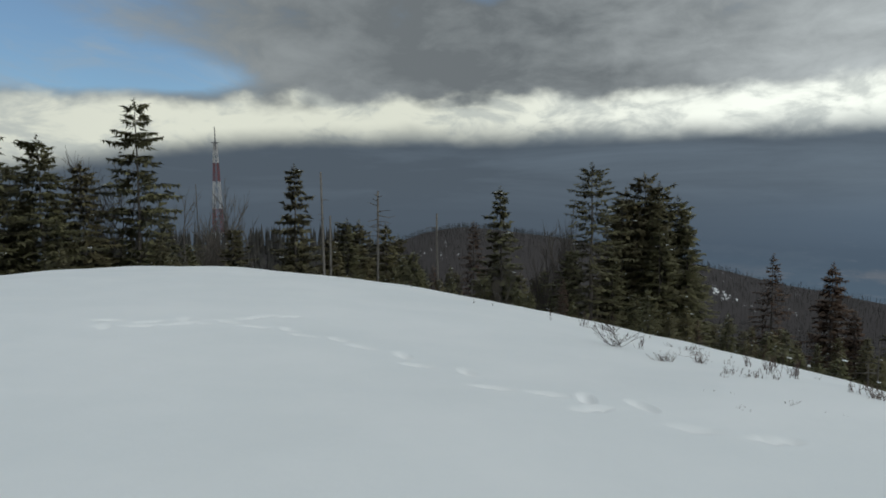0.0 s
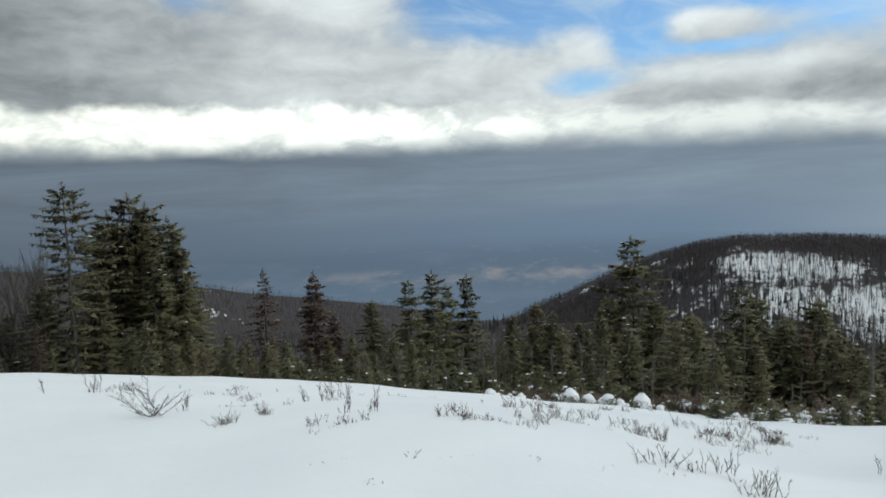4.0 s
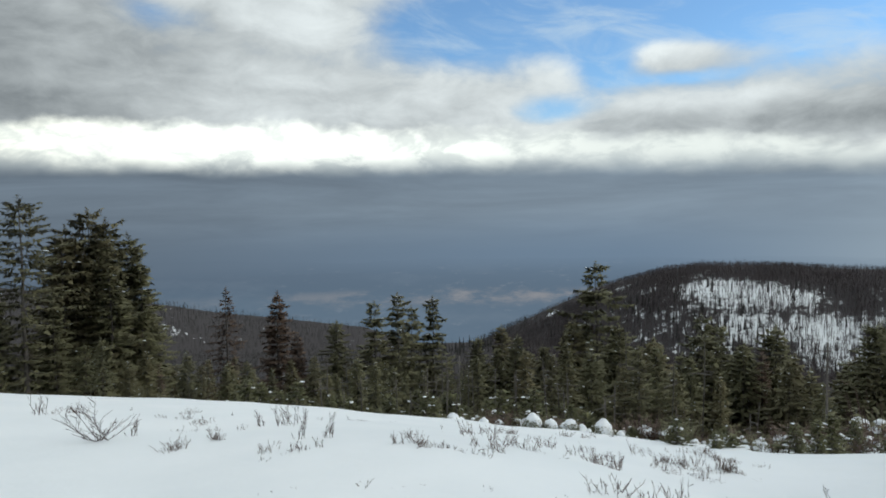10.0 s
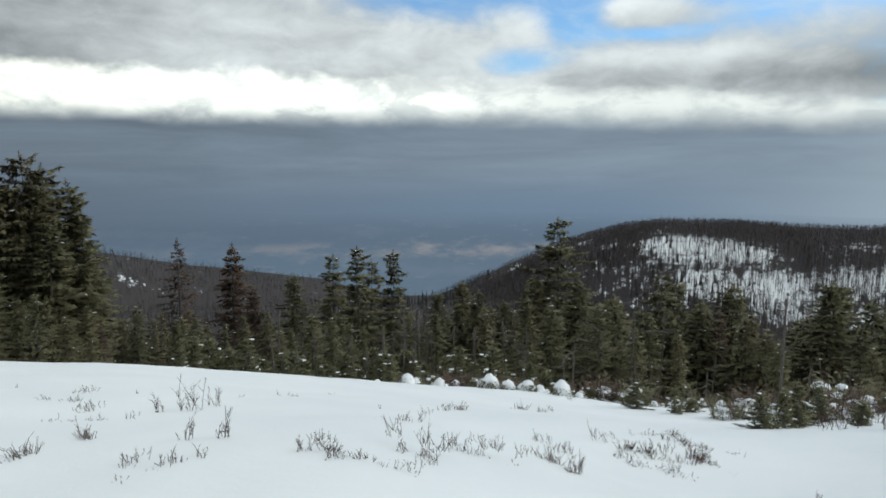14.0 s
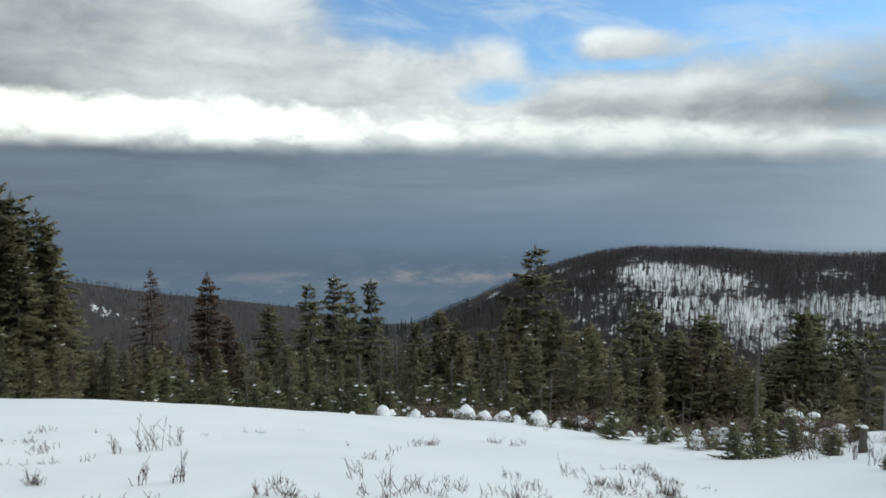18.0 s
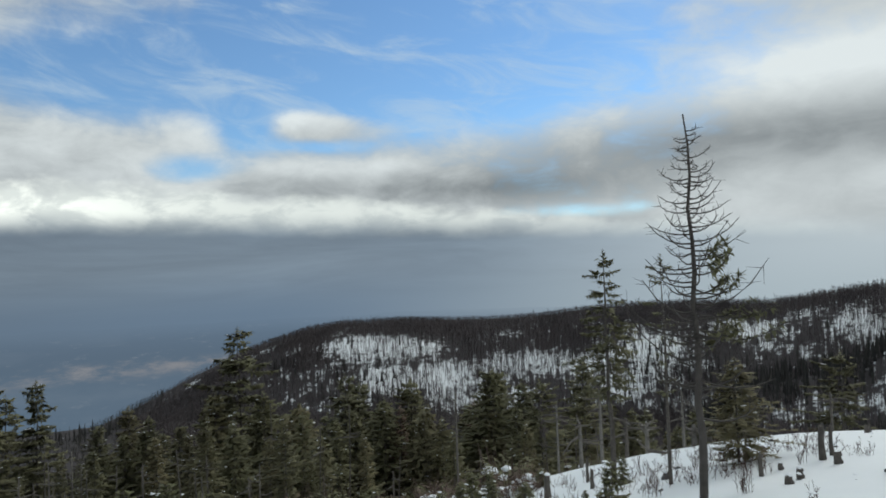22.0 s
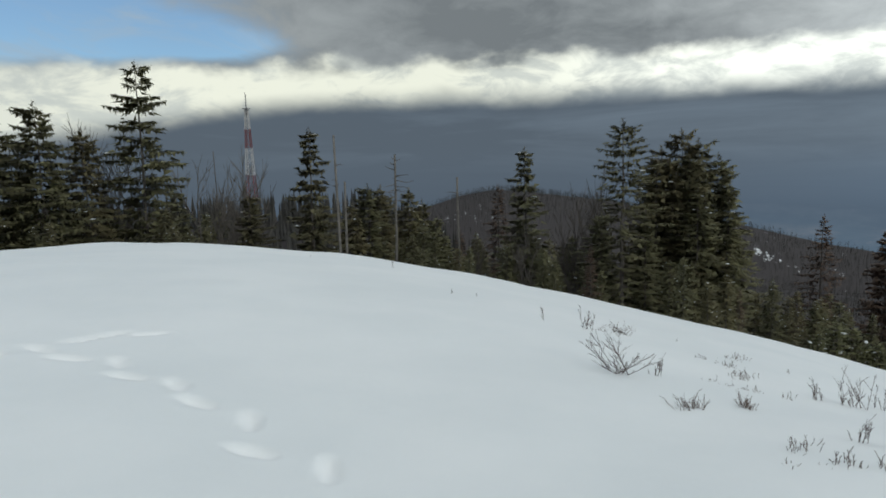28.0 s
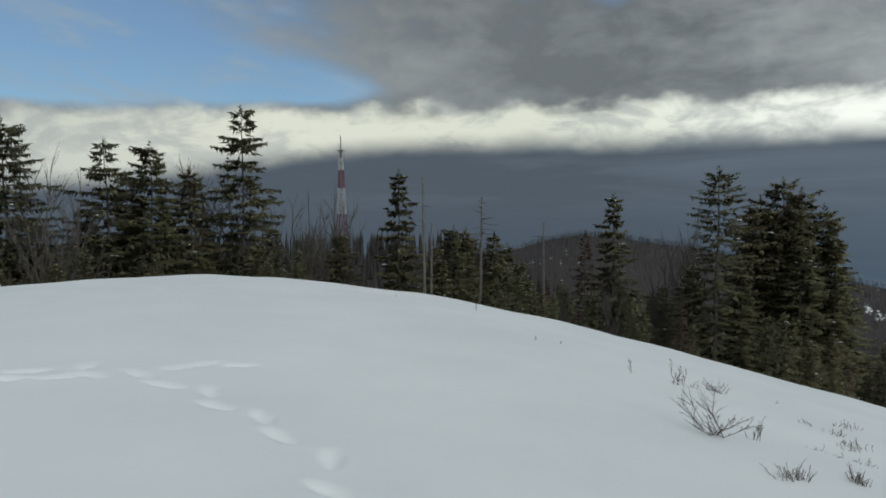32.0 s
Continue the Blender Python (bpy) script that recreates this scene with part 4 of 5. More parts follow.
# Radio mast on the next hill
def mast(x, y, top):
    t = root("radio_mast", "red and white lattice radio mast above the forest", "radio mast")
    z = ground_z(x, y) - 1
    h = top - z
    t.matrix_world = pose(x, y, z)
    zs = [h * f for f in (0, 0.12, 0.26, 0.43, 0.62, 0.75, 0.89)]
    wid = [h * 0.033 * (1 - f / h) ** 0.85 + 0.36 for f in zs]
    for i in range(len(zs) - 1):
        s = Shape()
        z0, z1, w0, w1 = zs[i], zs[i + 1], wid[i], wid[i + 1]
        cor = [(-1, -1), (1, -1), (1, 1), (-1, 1)]
        for a, b in cor:
            s.tube([(a * w0, b * w0, z0), (a * w1, b * w1, z1)], [0.21, 0.18], 4)
        for j in range(3):
            f0, f1 = j / 3, (j + 1) / 3
            for q in range(4):
                a, b = cor[q], cor[(q + 1) % 4]
                A, B = w0 + (w1 - w0) * f0, w0 + (w1 - w0) * f1
                s.tube([(a[0] * A, a[1] * A, z0 + (z1 - z0) * f0), (b[0] * B, b[1] * B, z0 + (z1 - z0) * f1)], [0.105, 0.105], 3)
                s.tube([(b[0] * A, b[1] * A, z0 + (z1 - z0) * f0), (a[0] * B, a[1] * B, z0 + (z1 - z0) * f1)], [0.105, 0.105], 3)
                s.tube([(a[0] * A, a[1] * A, z0 + (z1 - z0) * f0), (b[0] * A, b[1] * A, z0 + (z1 - z0) * f0)], [0.105, 0.105], 3)
        part("lattice_section", s, (RED, WHITE)[i % 2], t, ("red painted lattice", "white painted lattice")[i % 2])
    s = Shape()
    s.tube([(0, 0, zs[-1] - 4), (0, 0, zs[-1]), (0, 0, h * 0.985), (-0.35, 0, h)], [0.3, 0.34, 0.25, 0.2], 6)
    part("antenna", s, STEEL, t, "slim grey antenna")
    s = Shape()
    w = wid[-1] * 2.2
    for q in range(4):
        a, b = [(-1, -1), (1, -1), (1, 1), (-1, 1)][q], [(1, -1), (1, 1), (-1, 1), (-1, -1)][q]
        s.tube([(a[0] * w, a[1] * w, zs[-1]), (b[0] * w, b[1] * w, zs[-1])], [0.2, 0.2], 4)
        s.tube([(0, 0, zs[-1]), (a[0] * w, a[1] * w, zs[-1])], [0.15, 0.15], 4)
    part("platform", s, STEEL, t)
    return t


mast(-126.5, 379.5, 39.3)


# Dead trunks and bare trees among the conifers
# x, y, height of the tip
POLES = [
    (42.6, 12.7, -5.8), (32.1, 3.7, -3.7), (40.5, -7.9, -5.3), (35.9, -0.1, -4.5), (44.6, 58.5, -12.5),
    (49.9, 48.3, -12.4), (34.6, -2.6, -3.1), (42.0, 6.4, -6.4), (-31.5, 87.4, 2.9), (22.5, 0.9, -2.9),
    (22.0, 1.7, -3.6), (28.1, 4.4, -4.2), (28.1, 2.7, -4.0), (27.1, 2.0, -3.9), (22.4, 0.5, -3.0),
]
for k, (x, y, top) in enumerate(POLES):
    dead_pole(20 + k, top - ground_z(x, y), 1, 8, 0.09, 'slim dead trunk among the living conifers').matrix_world = place(x, y)
SLIM = [dead_pole(70 + 2 * k, 8.0, 1, 3, 0.05, "slim bare trunk standing in the dark woods") for k in range(4)]
rng = random.Random(31)
for k in range(46):
    a, d = radians(rng.uniform(34, 92)), rng.uniform(38, 52)
    x, y = 1.5 + d * math.sin(a), 3 + d * math.cos(a)
    tall = (1.7 + d * math.tan(radians(rng.uniform(-13.5, -9.5))) - ground_z(x, y)) / 8.0
    m = pose(x, y, ground_z(x, y), rng.uniform(-2, 2), rng.uniform(-2, 2), rng.uniform(0, 360)) @ Matrix.Diagonal((1, 1, max(0.45, tall), 1))
    if k < 4:
        SLIM[k].matrix_world = m
    else:
        copy_thing(SLIM[k % 4], m)
for sd, x, y, top, forks, stubs in ((1, -10.8, 62.2, 3.6, 2, 8), (2, -6.2, 64.5, 1.8, 1, 26), (3, -0.1, 63.2, -0.4, 1, 7)):
    dead_pole(sd, top - ground_z(x, y), forks, stubs, 0.155).matrix_world = place(x, y)
BARE = [
    (-33.9, 44.5, 4.4), (-34.3, 46.8, 1.3), (-28.1, 55.9, 4.0), (-29.4, 56.3, 2.5), (-36.4, 39.4, 1.2),
    (-26.5, 67.8, 0.6), (-27.3, 83.6, 1.3), (-25.1, 83.3, -0.3), (10.2, 58.8, -2.6), (9.6, 59.9, -2.2),
    (12.8, 62.4, -0.6), (52.8, 51.0, -12.7), (1.6, 58.5, -5.4), (3.9, 55.5, -5.3), (5.7, 55.3, -4.8),
]
BT = [bare_tree(61, 10, 0.6), bare_tree(62, 11, 0.5), bare_tree(63, 9, 0.75)]
for i, (x, y, top) in enumerate(BARE):
    tall = max(v.co.z for c in BT[i % 3].children for v in c.data.vertices)
    k = 1.12 * (top - ground_z(x, y)) / tall
    m = pose(x, y, ground_z(x, y), 0, 0, i * 97) @ Matrix.Diagonal((k * (0.85 if x < -20 else 0.62), k * (0.85 if x < -20 else 0.62), k, 1))
    copy_thing(BT[i % 3], m)
for ob in BT:
    ob.matrix_world = place(-44 - 3 * BT.index(ob), 50 + 2 * BT.index(ob))
for i, base in enumerate(o for v in PROTO.values() for o in v):
    a, d = radians(-58 + 6 * i), 118 + 4 * (i % 3)
    x, y = d * math.sin(a), d * math.cos(a)
    base.matrix_world = place(x, y, 0, 0, 0.6)


# The tall dead spruce that stands alone
def lone_dead_spruce(x, y, top):
    rng = random.Random(5)
    z = ground_z(x, y)
    h = top - z
    t = root("dead_spruce", "tall dead spruce with bare upturned branches", "dead tree")
    t.matrix_world = pose(x, y, z, 0, 0, 0)
    s = Shape()
    s.tube([(0.04 * math.sin(k * 1.7), 0.03 * math.cos(k * 2.1), h * k / 12 - (0.5 if k == 0 else 0)) for k in range(13)], [h * 0.0105 * (1 - 0.92 * (k / 12)) + 0.006 for k in range(13)], 9)
    part("trunk", s, DEADBARK, t, "slim grey-brown trunk tapering to a bare tip", True)
    nd = Shape()
    for i in range(96):
        f = 0.36 + 0.60 * (i / 96) ** 0.95
        if i % 9 == 4:
            f = rng.uniform(0.2, 0.45)
        zz = h * f
        side = 1 if i % 2 else -1
        a = (0 if side > 0 else math.pi) + rng.uniform(-1.5, 1.5) - math.pi / 2
        ln = h * (0.26 * (1 - f) ** 0.8 + 0.012) * rng.uniform(0.5, 1.12) * (1.08 if side > 0 else 1.0)
        out = Vector((math.cos(a), math.sin(a), 0))
        sag, lift, sway = rng.uniform(-0.35, -0.02), rng.uniform(0.3, 0.85), rng.uniform(-0.15, 0.15)
        pts = [Vector((0, 0, zz)) + out * ln * u + out.cross(Vector((0, 0, 1))) * ln * sway * u * u + Vector((0, 0, ln * (sag * u + lift * u ** 2.4))) for u in (0, 0.25, 0.5, 0.75, 1)]
        b = Shape()
        r = 0.007 + 0.009 * (1 - f)
        b.tube(pts, [r * 1.5, r * 1.2, r, r * 0.8, r * 0.4], 5, False)
        for j in range(7):
            u = rng.uniform(0.25, 0.98)
            p = pts[int(u * 4)].lerp(pts[min(4, int(u * 4) + 1)], u * 4 % 1)
            d = Vector((rng.uniform(-1, 1), rng.uniform(-1, 1), rng.uniform(-0.3, 0.9))).normalized() * rng.uniform(0.06, 0.28) * (1.2 - f) * 1.6
            b.tube([p, p + d], [0.006, 0.002], 3, False)
        part("branch", b, DEADBARK, t)
        if side > 0 and 0.36 < f < 0.64 and rng.random() < 0.7:
            for j in range(60):
                u = rng.uniform(0.45, 1)
                p = pts[int(u * 4)].lerp(pts[min(4, int(u * 4) + 1)], min(1, u * 4 % 1 + (u == 1)))
                d = Vector((rng.uniform(-1, 1), rng.uniform(-1, 1), rng.uniform(-0.8, 0.7))).normalized()
                nd.spray(p, d, rng.uniform(0.08, 0.2), rng.uniform(0.02, 0.04), Vector((0, 0, 1)))
    part("needles", nd, SPRUCE, t, "last dark needle tufts on lower branches")
    return t


lone_dead_spruce(12.57, 1.89, 4.06)


# Plants that stick out of the snow
def tuft(kind, seed):
    """Heather: crowded crooked stalks that fan out of a few feet. Shrub: a fan of forking twigs from one foot."""
    rng = random.Random(seed)
    heather = kind in "mgtG"
    if heather:
        t = root("heather_tuft", "dry brown heather tuft poking out of the snow", "shrub", "heather tufts in the snow")
        n, feet, spread, hh = {"m": (10, 2, 0.05, 0.045), "g": (34, 4, 0.18, 0.075), "t": (44, 3, 0.11, 0.125), "G": (120, 9, 0.36, 0.105)}[kind]
    else:
        t = root("bare_shrub", "bare twiggy shrub sticking out of the snow", "shrub", "bare shrubs in the snow")
        n, feet, spread, hh = {"s": (2, 1, 0.015, 0.2), "b": (7, 1, 0.07, 0.3), "B": (14, 1, 0.12, 0.38), "W": (15, 1, 0.1, 0.56), "P": (6, 1, 0.1, 0.4), "K": (34, 1, 0.4, 0.26)}[kind]
    s = Shape()
    core = [(spread * rng.uniform(-1.5, 1.5), spread * rng.uniform(-0.6, 0.6), rng.uniform(0.55, 1.25), rng.uniform(-0.35, 0.35)) for k in range(feet)]
    for k in range(n):
        ln = hh * rng.uniform(0.3, 1.2)
        wide = {"W": 1.6, "P": 0.3, "K": 1.0, "B": 0.6, "b": 0.35, "s": 0.3}.get(kind, 0.62)
        lean = 0.0
        if heather:
            cx, cy, tall, lean = core[k % feet]
            p = Vector((cx + rng.gauss(0, 0.05), cy + rng.gauss(0, 0.035), -0.03))
            ln *= tall
            wide *= 1.0 if k % 3 else 1.9
        else:
            a, r = rng.uniform(0, 6.283), spread * rng.random() ** 0.7
            p = Vector((r * math.cos(a) * 1.4, r * math.sin(a), -0.03))
            ln *= rng.uniform(0.8, 1.1)
        d = Vector((rng.uniform(-wide, wide) + lean, rng.uniform(-wide, wide) * 0.8, 1)).normalized()
        q = p + d * ln * 0.5 + Vector((rng.uniform(-0.02, 0.02), rng.uniform(-0.02, 0.02), 0.01))
        e = q + (d + Vector((rng.uniform(-0.45, 0.45), rng.uniform(-0.45, 0.45), 0.15))).normalized() * ln * 0.55
        w = 0.0027 if heather else 0.0038
        s.tube([p, q, e], [w, w * 0.8, w * 0.5], 3, False)
        for j in range(3 if heather else 8 if kind in "PW" else 5):
            u = rng.uniform(0.2, 1)
            b0 = p.lerp(q, u * 2) if u < 0.5 else q.lerp(e, u * 2 - 1)
            f = (d + Vector((rng.uniform(-0.9, 0.9), rng.uniform(-0.9, 0.9), 0.25))).normalized() * ln * rng.uniform(0.15, 0.42)
            s.tube([b0, b0 + f], [w * 0.7, w * 0.4], 3, False)
            if not heather:
                g0 = b0 + f * rng.uniform(0.4, 0.8)
                s.tube([g0, g0 + (f.normalized() + Vector((rng.uniform(-0.8, 0.8), rng.uniform(-0.8, 0.8), 0.2))).normalized() * ln * rng.uniform(0.08, 0.2)], [w * 0.5, w * 0.3], 3, False)
    tagged(part("foliage", s, GRASS if heather else TWIG, t), kind="stuff")
    return t


HEATHER = [
    ('g', 4.64, 12.67), ('g', 4.19, 11.3), ('g', 4.51, 10.96), ('t', 3.97, 9.8), ('g', 3.74, 8.19),
    ('m', 7.12, 12.23), ('m', 7.59, 12.59), ('m', 9.73, 13.24), ('g', 8.29, 12.83), ('g', 7.2, 8.72),
    ('g', 7.84, 9.05), ('g', 9.64, 10.23), ('t', 10.39, 10.37), ('G', 5.0, 7.0), ('G', 5.39, 6.78),
    ('G', 6.03, 6.83), ('t', 12.63, 10.46), ('g', 12.29, 9.89), ('g', 22.37, 14.83), ('t', 25.36, 15.37),
    ('g', 7.48, 6.89), ('t', 7.38, 6.61), ('t', 7.01, 6.19), ('g', 10.85, 6.99), ('G', 9.61, 6.76),
    ('G', 9.69, 6.44), ('G', 8.99, 6.04), ('t', 10.02, 6.06), ('G', 9.96, 5.75), ('g', 6.32, 6.45),
    ('g', 9.0, 6.54), ('g', 3.6, 14.69), ('g', 5.11, 13.39), ('g', 4.53, 11.72), ('t', 3.3, 9.58),
    ('g', 3.83, 7.98), ('G', 5.09, 4.75), ('g', 9.99, 7.11), ('G', 8.31, 7.16), ('G', 10.77, 6.22),
    ('m', 3.53, 6.45), ('m', 3.75, 6.11), ('m', 4.15, 5.65), ('m', 5.2, 4.47), ('m', 3.01, 6.87),
    ('m', 2.91, 6.25), ('g', 3.3, 13.86), ('t', 3.7, 14.08),
]
SHRUBS = [
    ('s', 5.87, 13.05), ('b', 5.23, 11.06), ('B', 5.66, 11.03), ('b', 6.19, 11.38), ('b', 4.43, 8.77),
    ('b', 4.71, 8.59), ('s', 8.37, 10.29), ('b', 3.08, 13.91), ('W', 2.9, 10.78), ('b', 3.37, 10.97),
    ('s', 8.6, 4.31), ('s', 0.82, 15.86), ('s', 1.29, 16.04), ('s', 2.38, 13.95), ('s', 4.65, 14.49),
    ('s', -3.35, 21.66), ('s', -0.88, 20.64), ('P', 13.94, 4.13), ('P', 13.17, 3.81), ('P', 13.59, 2.55),
    ('P', 12.78, 1.32), ('b', 11.73, 0.66), ('b', 14.73, -1.01), ('b', 13.32, -2.01), ('P', 20.57, 4.49),
    ('K', 17.25, 1.2), ('K', 14.87, 1.09), ('K', 14.67, 1.94), ('K', 14.48, 1.35), ('K', 14.79, 2.72),
    ('P', 17.86, 1.96), ('P', 15.38, 1.71), ('P', 15.84, 1.38), ('P', 14.21, 0.71), ('P', 15.26, 4.56),
    ('K', 16.47, 5.45), ('K', 22.22, 5.66), ('P', 19.54, 5.1), ('K', 21.72, 4.83), ('P', 19.05, 4.24),
    ('P', 20.16, 3.92), ('K', 20.37, 3.62), ('b', 15.96, 3.33), ('P', 20.14, 3.08), ('K', 16.9, 2.9),
    ('P', 19.73, 2.63), ('K', 17.26, 2.32), ('P', 18.86, 1.75), ('b', 14.15, 1.89), ('K', 16.52, 1.0),
    ('b', 12.66, 1.32), ('K', 16.1, 0.2), ('K', 15.2, -0.6), ('P', 12.8, 1.3), ('P', 14.0, 2.6), ('K', 18.2, 0.6), ('P', 14.5, 0.1), ('K', 17.6, -0.9), ('P', 13.9, 3.4), ('K', 18.9, 5.9), ('K', 20.0, 5.8), ('P', 18.3, 5.3), ('b', 15.97, -0.08), ('b', 13.86, -2.25),
]
TUFTS = HEATHER + SHRUBS
KIT = {k: [tuft(k, 100 + 7 * i + ord(k)) for i in range(3)] for k in "mgtGsbBWPK"}
used = {}
for i, (k, x, y) in enumerate(TUFTS):
    rr = random.Random(i)
    m = place(x, y, 0, rr.uniform(0, 360), rr.uniform(0.85, 1.2))
    j = used.get(k, 0)
    used[k] = j + 1
    if j < 3:
        KIT[k][j].matrix_world = m
    else:
        copy_thing(KIT[k][j % 3], m)
for k, v in KIT.items():
    for ob in v[used.get(k, 0):]:
        for c in list(ob.children):
            bpy.data.objects.remove(c)
        bpy.data.objects.remove(ob)


# Young spruces, snow mounds and brush along the edge of the woods
YS = [spruce(71 + i, 2.6, 1.05, 0.05, 0.95, 11, 6, -0.05, 0.14, 17, 0.24, YOUNG, 6, 0.45, 0.85, "young green spruce with a little snow", "young_spruce", 0.03, True, 0.5) for i in range(3)]


def mound(seed):
    rng = random.Random(seed)
    t = root("snowy_bush", "low bush buried under a cap of snow", "bush", "snow-capped bushes")
    caps, c, b = [], Shape(), Shape()
    for k in range(3):
        q = rng.uniform(0.07, 0.22)
        caps.append(Shape())
        caps[-1].blob((rng.uniform(-0.42, 0.42), rng.uniform(-0.35, 0.35), rng.uniform(-0.05, 0.3)), q * 1.2, q, q * rng.uniform(0.6, 1.0), rng, 9, 4, 0.28)
    for k in range(260):
        a = rng.uniform(0, 6.283)
        p = Vector((0.5 * math.cos(a), 0.42 * math.sin(a), rng.uniform(0.02, 0.62))) * rng.uniform(0.6, 1.0)
        d = Vector((math.cos(a), math.sin(a), rng.uniform(-0.5, 0.4))).normalized()
        c.spray(p * 0.9, d, rng.uniform(0.1, 0.22), rng.uniform(0.02, 0.045), Vector((0, 0, 1)))
    for k in range(34):
        a = rng.uniform(0, 6.283)
        p = Vector((0.42 * math.cos(a), 0.3 * math.sin(a), 0))
        b.tube([p, p + Vector((math.cos(a) * 0.2, math.sin(a) * 0.2, rng.uniform(0.3, 0.8)))], [0.008, 0.003], 3, False)
    for s in caps:
        part("snow_cap", s, SNOWCAP, t, "rounded cap of snow", True)
    part("foliage", c, (SPRUCE, LEAF)[seed % 2], t)
    tagged(part("brushwood", b, TWIG, t), kind="stuff")
    return t


def snow_dome(seed):
    """A young conifer bowed right over under its load: a tall rounded cap, dark needles showing below and on one flank."""
    rng = random.Random(seed)
    t = root("snow_laden_bush", "young conifer bowed under a tall rounded cap of snow", "bush", "snow-capped bushes")
    caps, c = [], Shape()
    for k, (ox, oz, q, tall) in enumerate(((0, 0.08, rng.uniform(0.34, 0.44), rng.uniform(0.42, 0.66)), (rng.uniform(-0.35, 0.1), 0.02, 0.27, rng.uniform(0.26, 0.42)), (rng.uniform(0.25, 0.5), -0.02, 0.2, rng.uniform(0.15, 0.3)))):
        caps.append(Shape())
        caps[-1].blob((ox, rng.uniform(-0.12, 0.12), oz), q, q * 0.9, tall, rng, 13, 6, 0.2)
    lee = rng.uniform(0, 6.283)
    for k in range(330):
        a = lee + rng.gauss(0, 0.8) if k % 3 else rng.uniform(0, 6.283)
        zz = rng.uniform(0, 0.42 if k % 3 else 0.2)
        r = 0.42 * math.sqrt(max(0.05, 1 - (zz / 0.62) ** 2)) + 0.02
        p = Vector((r * math.cos(a), r * math.sin(a), zz + 0.03))
        d = Vector((math.cos(a), math.sin(a), rng.uniform(-1.2, 0.3))).normalized()
        c.spray(p, d, rng.uniform(0.06, 0.16), rng.uniform(0.015, 0.035), Vector((0, 0, 1)))
    for s in caps:
        part("snow_cap", s, SNOWCAP, t, "rounded cap of snow", True)
    part("foliage", c, SPRUCE, t)
    return t


MOUND = [mound(81), mound(82), mound(83)]
DOMES = [snow_dome(91 + k) for k in range(4)]
# bearing, distance, size
DOME_PLACES = [
    (45.6, 27.5, 0.95), (53.0, 27.6, 1.1), (54.6, 27.4, 0.75), (56.2, 27.3, 0.95), (57.4, 28.5, 0.7), (59.4, 26.8, 1.0), (60.8, 26.5, 0.6),
    (67.0, 25.8, 0.6), (68.8, 25.4, 0.75), (70.0, 25.2, 0.6), (72.4, 24.8, 0.7), (73.8, 24.6, 0.8), (75.4, 24.2, 0.65), (48.4, 28.6, 0.6), (42.8, 28.0, 0.55), (79.0, 22.6, 0.6), (81.5, 21.6, 0.5),
]
for i, (a, d, k) in enumerate(DOME_PLACES):
    m = place(1.76 + d * math.sin(radians(a)), 3.1 + d * math.cos(radians(a)), 0.06, i * 77, k)
    if i < 4:
        DOMES[i].matrix_world = m
    else:
        copy_thing(DOMES[i % 4], m)
rng = random.Random(9)
edge = [
    (23.1, 24.2), (23.1, 22.7), (25.3, 23.3), (25.1, 21.9), (26.4, 21.9),
    (26.2, 20.5), (28.3, 21.0), (28.0, 19.6), (28.5, 18.8), (24.8, 15.1),
    (27.9, 15.7), (26.4, 14.2), (23.1, 11.8), (22.3, 10.9), (22.5, 10.4),
    (21.8, 9.3), (22.0, 8.8), (21.1, 8.1), (17.4, 6.7), (17.5, 6.1),
    (21.5, 6.1), (22.6, 5.8), (23.6, 5.5), (29.1, 23.3), (31.2, 22.1),
    (31.5, 19.6), (30.7, 16.7), (27.8, 13.4), (26.5, 11.1), (25.2, 8.2),
    (26.4, 7.3),
]
brush = [
    (25.1, 22.3), (25.1, 20.8), (27.0, 19.9), (28.3, 19.6), (27.9, 18.4),
    (26.7, 16.4), (27.2, 15.5), (26.7, 14.3), (26.1, 13.1), (25.5, 12.0),
    (24.8, 10.9), (24.1, 9.8), (23.3, 8.8), (22.5, 7.9), (21.7, 7.0),
    (23.8, 6.6), (25.9, 6.1), (28.0, 5.1), (27.9, 22.0), (30.9, 19.3),
    (29.6, 15.1), (28.0, 10.6), (25.5, 8.2),
]

for i, (x, y) in enumerate(edge):
    if i < 3:
        MOUND[i].matrix_world = place(x, y, 0.05, rng.uniform(0, 360), rng.uniform(0.7, 1.2))
    elif i % 5 < 2:
        copy_thing(MOUND[rng.randrange(3)], place(x, y, 0.08, rng.uniform(0, 360), rng.uniform(0.6, 1.2)))
    else:
        copy_thing(YS[i % 3], place(x + rng.uniform(-1, 1), y + rng.uniform(-1, 1), 0.1, rng.uniform(0, 360), (rng.uniform(0.35, 0.6), rng.uniform(0.35, 0.6), rng.uniform(0.22, 0.45))))
for i, (x, y) in enumerate(brush):
    copy_thing(MOUND[rng.randrange(3)], place(x + rng.uniform(-0.8, 0.8), y + rng.uniform(-0.8, 0.8), 0.0, rng.uniform(0, 360), rng.uniform(0.8, 1.7)))
for i in range(190):
    u = rng.random()
    k = 1.42 + 0.6 * rng.random()
    x, y = k * (13 + 18 * u), k * (26 - 17 * u)
    m = place(x, y, 0.1, rng.uniform(0, 360), rng.uniform(0.5, 1.2))
    if i < 3:
        YS[i].matrix_world = m
    else:
        copy_thing(YS[i % 3], m)


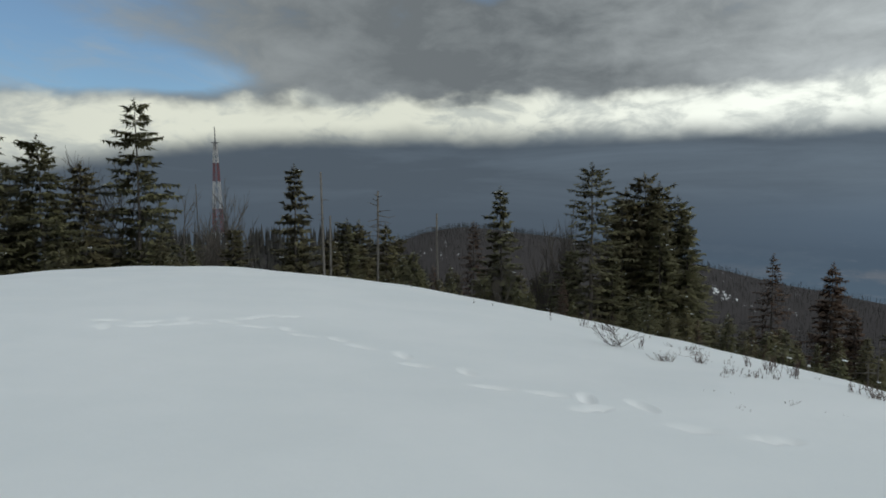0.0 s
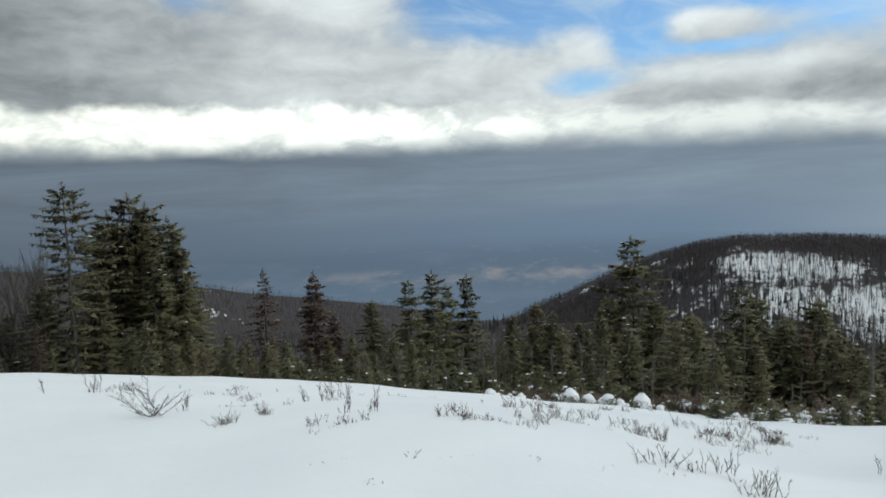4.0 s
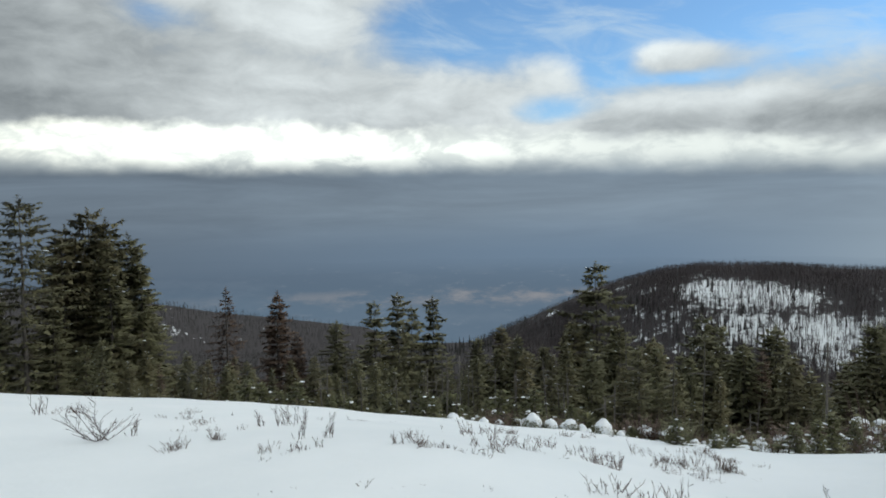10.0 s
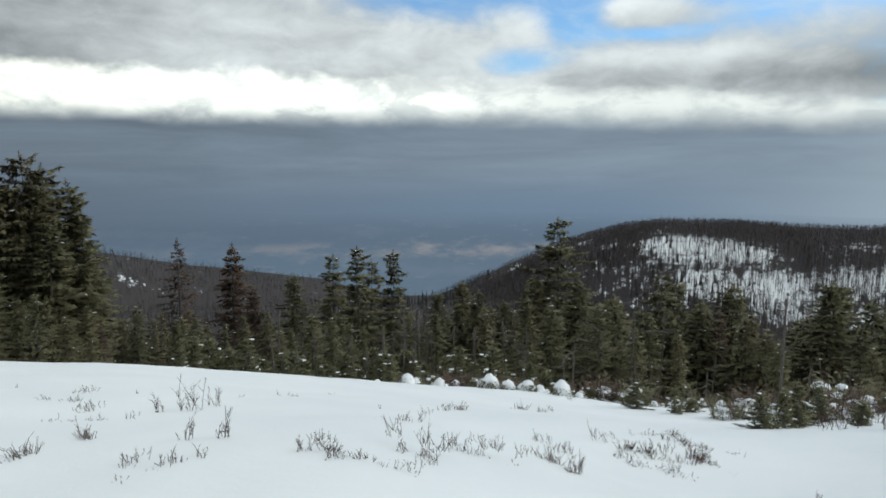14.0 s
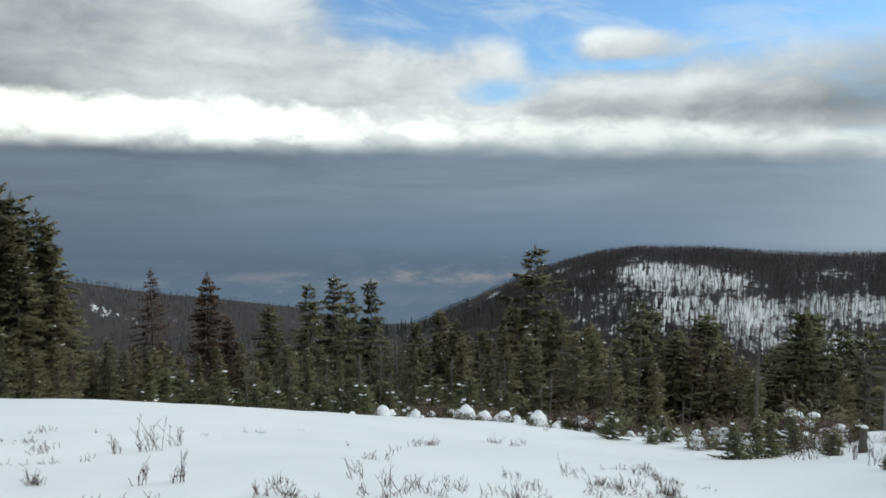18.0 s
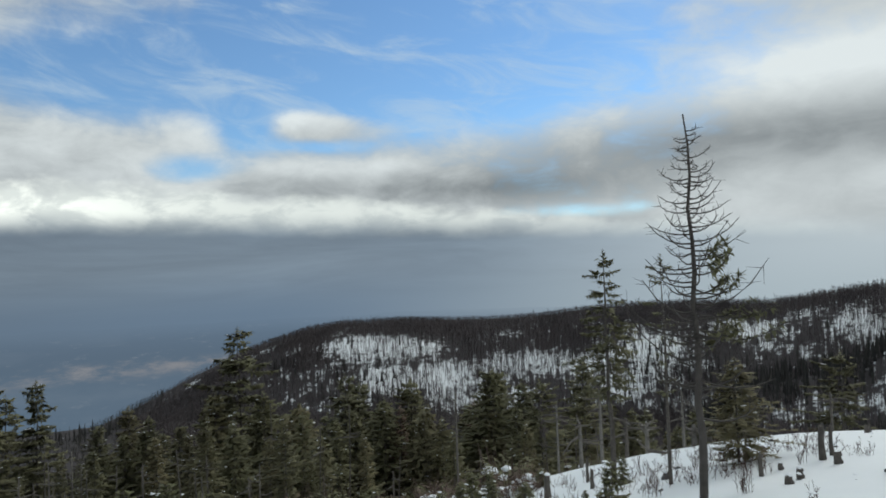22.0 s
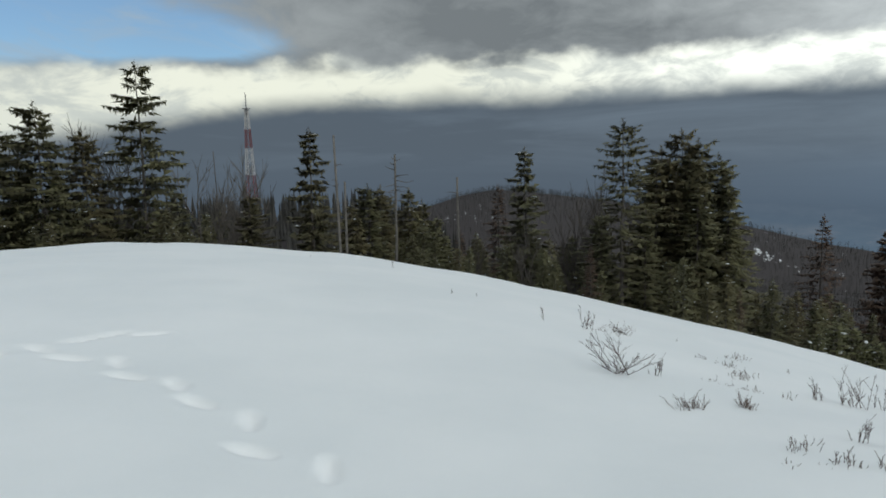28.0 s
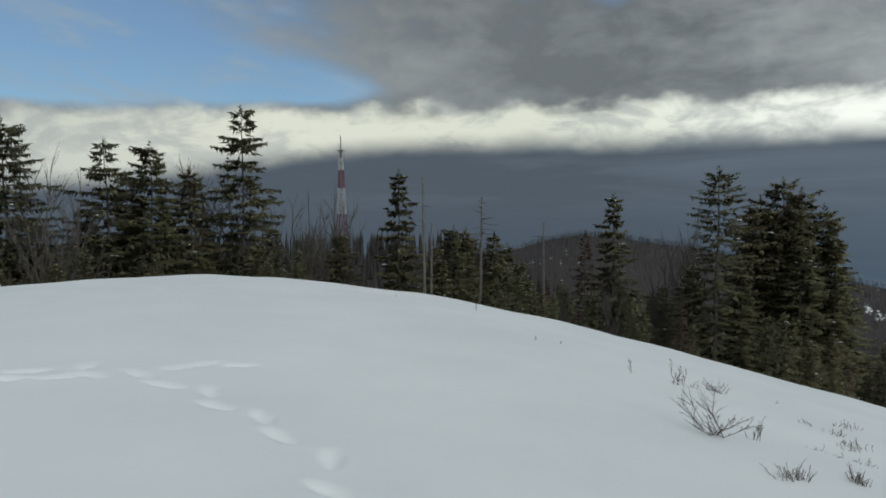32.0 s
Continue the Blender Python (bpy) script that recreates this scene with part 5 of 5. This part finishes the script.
# Stumps, stones and young growth on the eastern side of the clearing
def stump(x, y, r, h, cap):
    rng = random.Random(int(x * 10))
    t = root("tree_stump", "weathered tree stump with a cap of snow" if cap else "dark weathered tree stump standing in the snow", "stump", "stumps in the snow")
    t.matrix_world = place(x, y)
    s = Shape()
    s.tube([(0, 0, -0.2), (0, 0, 0.05), (0.01, 0.01, h * 0.5), (0.02, 0, h)], [r * 1.05, r * 0.95, r * 0.78, r * 0.68], 10)
    for k in range(3):
        w = rng.uniform(0, 6.283)
        o = Vector((math.cos(w), math.sin(w), 0)) * r * 0.45
        s.tube([o + Vector((0, 0, h * 0.8)), o * 1.1 + Vector((0, 0, h + r * rng.uniform(0.1, 1.1) * (0.2 if cap else 1)))], [r * 0.42, r * 0.12], 4)
    part("wood", s, BARK, t)
    if cap:
        c = Shape()
        c.blob((0.02, 0, h), r * 0.85, r * 0.8, r * 0.6, rng, 9, 4, 0.1)
        part("snow_cap", c, SNOWCAP, t, "", True)


def stone(x, y, r):
    rng = random.Random(int(x * 31))
    t = root("stone", "grey stone half buried in the snow", "stone", "stones in the snow")
    t.matrix_world = place(x, y)
    s = Shape()
    s.blob((0, 0, -0.1), r * 1.25, r * 0.85, r * 1.3, rng, 6, 2, 0.16)
    part("rock", s, STONE, t)
    c = Shape()
    c.blob((0, 0, r * 0.95), r * 0.6, r * 0.42, r * 0.14, rng, 7, 3, 0.15)
    part("snow_cap", c, SNOWCAP, t, "", True)


STUMPS = [
    (14.62, -0.28, 0.063, 0.57, False), (14.98, -0.53, 0.041, 0.5, False), (14.18, -0.39, 0.072, 0.18, False), (13.1, 0.61, 0.071, 0.12, True), (13.52, 0.35, 0.063, 0.15, True),
    (14.0, 0.82, 0.043, 0.37, False), (19.06, 4.84, 0.1, 0.59, True), (19.14, -2.48, 0.079, 0.16, False), (16.94, -3.18, 0.071, 0.14, False), (15.72, -2.92, 0.059, 0.12, True),
    (14.31, 0.45, 0.05, 0.11, True), (15.36, 2.23, 0.059, 0.1, True), (18.0, 3.69, 0.057, 0.43, False), (20.0, 3.87, 0.048, 0.58, False),
]
STONES = [
    (11.33, -0.73, 0.116), (12.83, -0.21, 0.08), (11.51, 0.71, 0.131), (13.07, -0.75, 0.124), (15.32, 2.21, 0.154),
    (17.29, -1.93, 0.084), (13.12, 0.62, 0.09), (13.4, 0.4, 0.1), (16.0, -0.9, 0.1), (18.4, -0.3, 0.12), (14.2, 2.4, 0.1), (16.6, 1.9, 0.12),
]
SAPLINGS = [
    (12.37, 3.23, 0.36), (12.88, -0.86, 0.26), (18.38, 6.92, 0.35), (20.7, 6.54, 0.33), (13.4, 3.66, 0.2), (19.6, 6.9, 0.42), (21.4, 6.75, 0.4), (13.2, 3.9, 0.16), (16.2, 3.0, 0.2),
    (20.08, 6.99, 0.26),
]
for a in STUMPS:
    stump(*a)
for a in STONES:
    stone(*a)
for i, (x, y, k) in enumerate(SAPLINGS):
    copy_thing(YS[i % 3], place(x, y, 0.03, i * 50, k))
s = Shape()
pile = root("snow_pile", "small heap of snow on the crest of the hill", "snow pile")
for k, (hx, hy, hr) in enumerate(((-0.14, 0, 0.2), (0.06, 0.03, 0.26), (0.24, -0.06, 0.14))):
    s.blob((hx, hy, -0.08), hr * 1.1, hr, hr * 0.95, random.Random(k), 9, 5, 0.2)
part("snow_heap", s, SNOWCAP, pile, "", True)
pile.matrix_world = place(-12.54, 17.33)
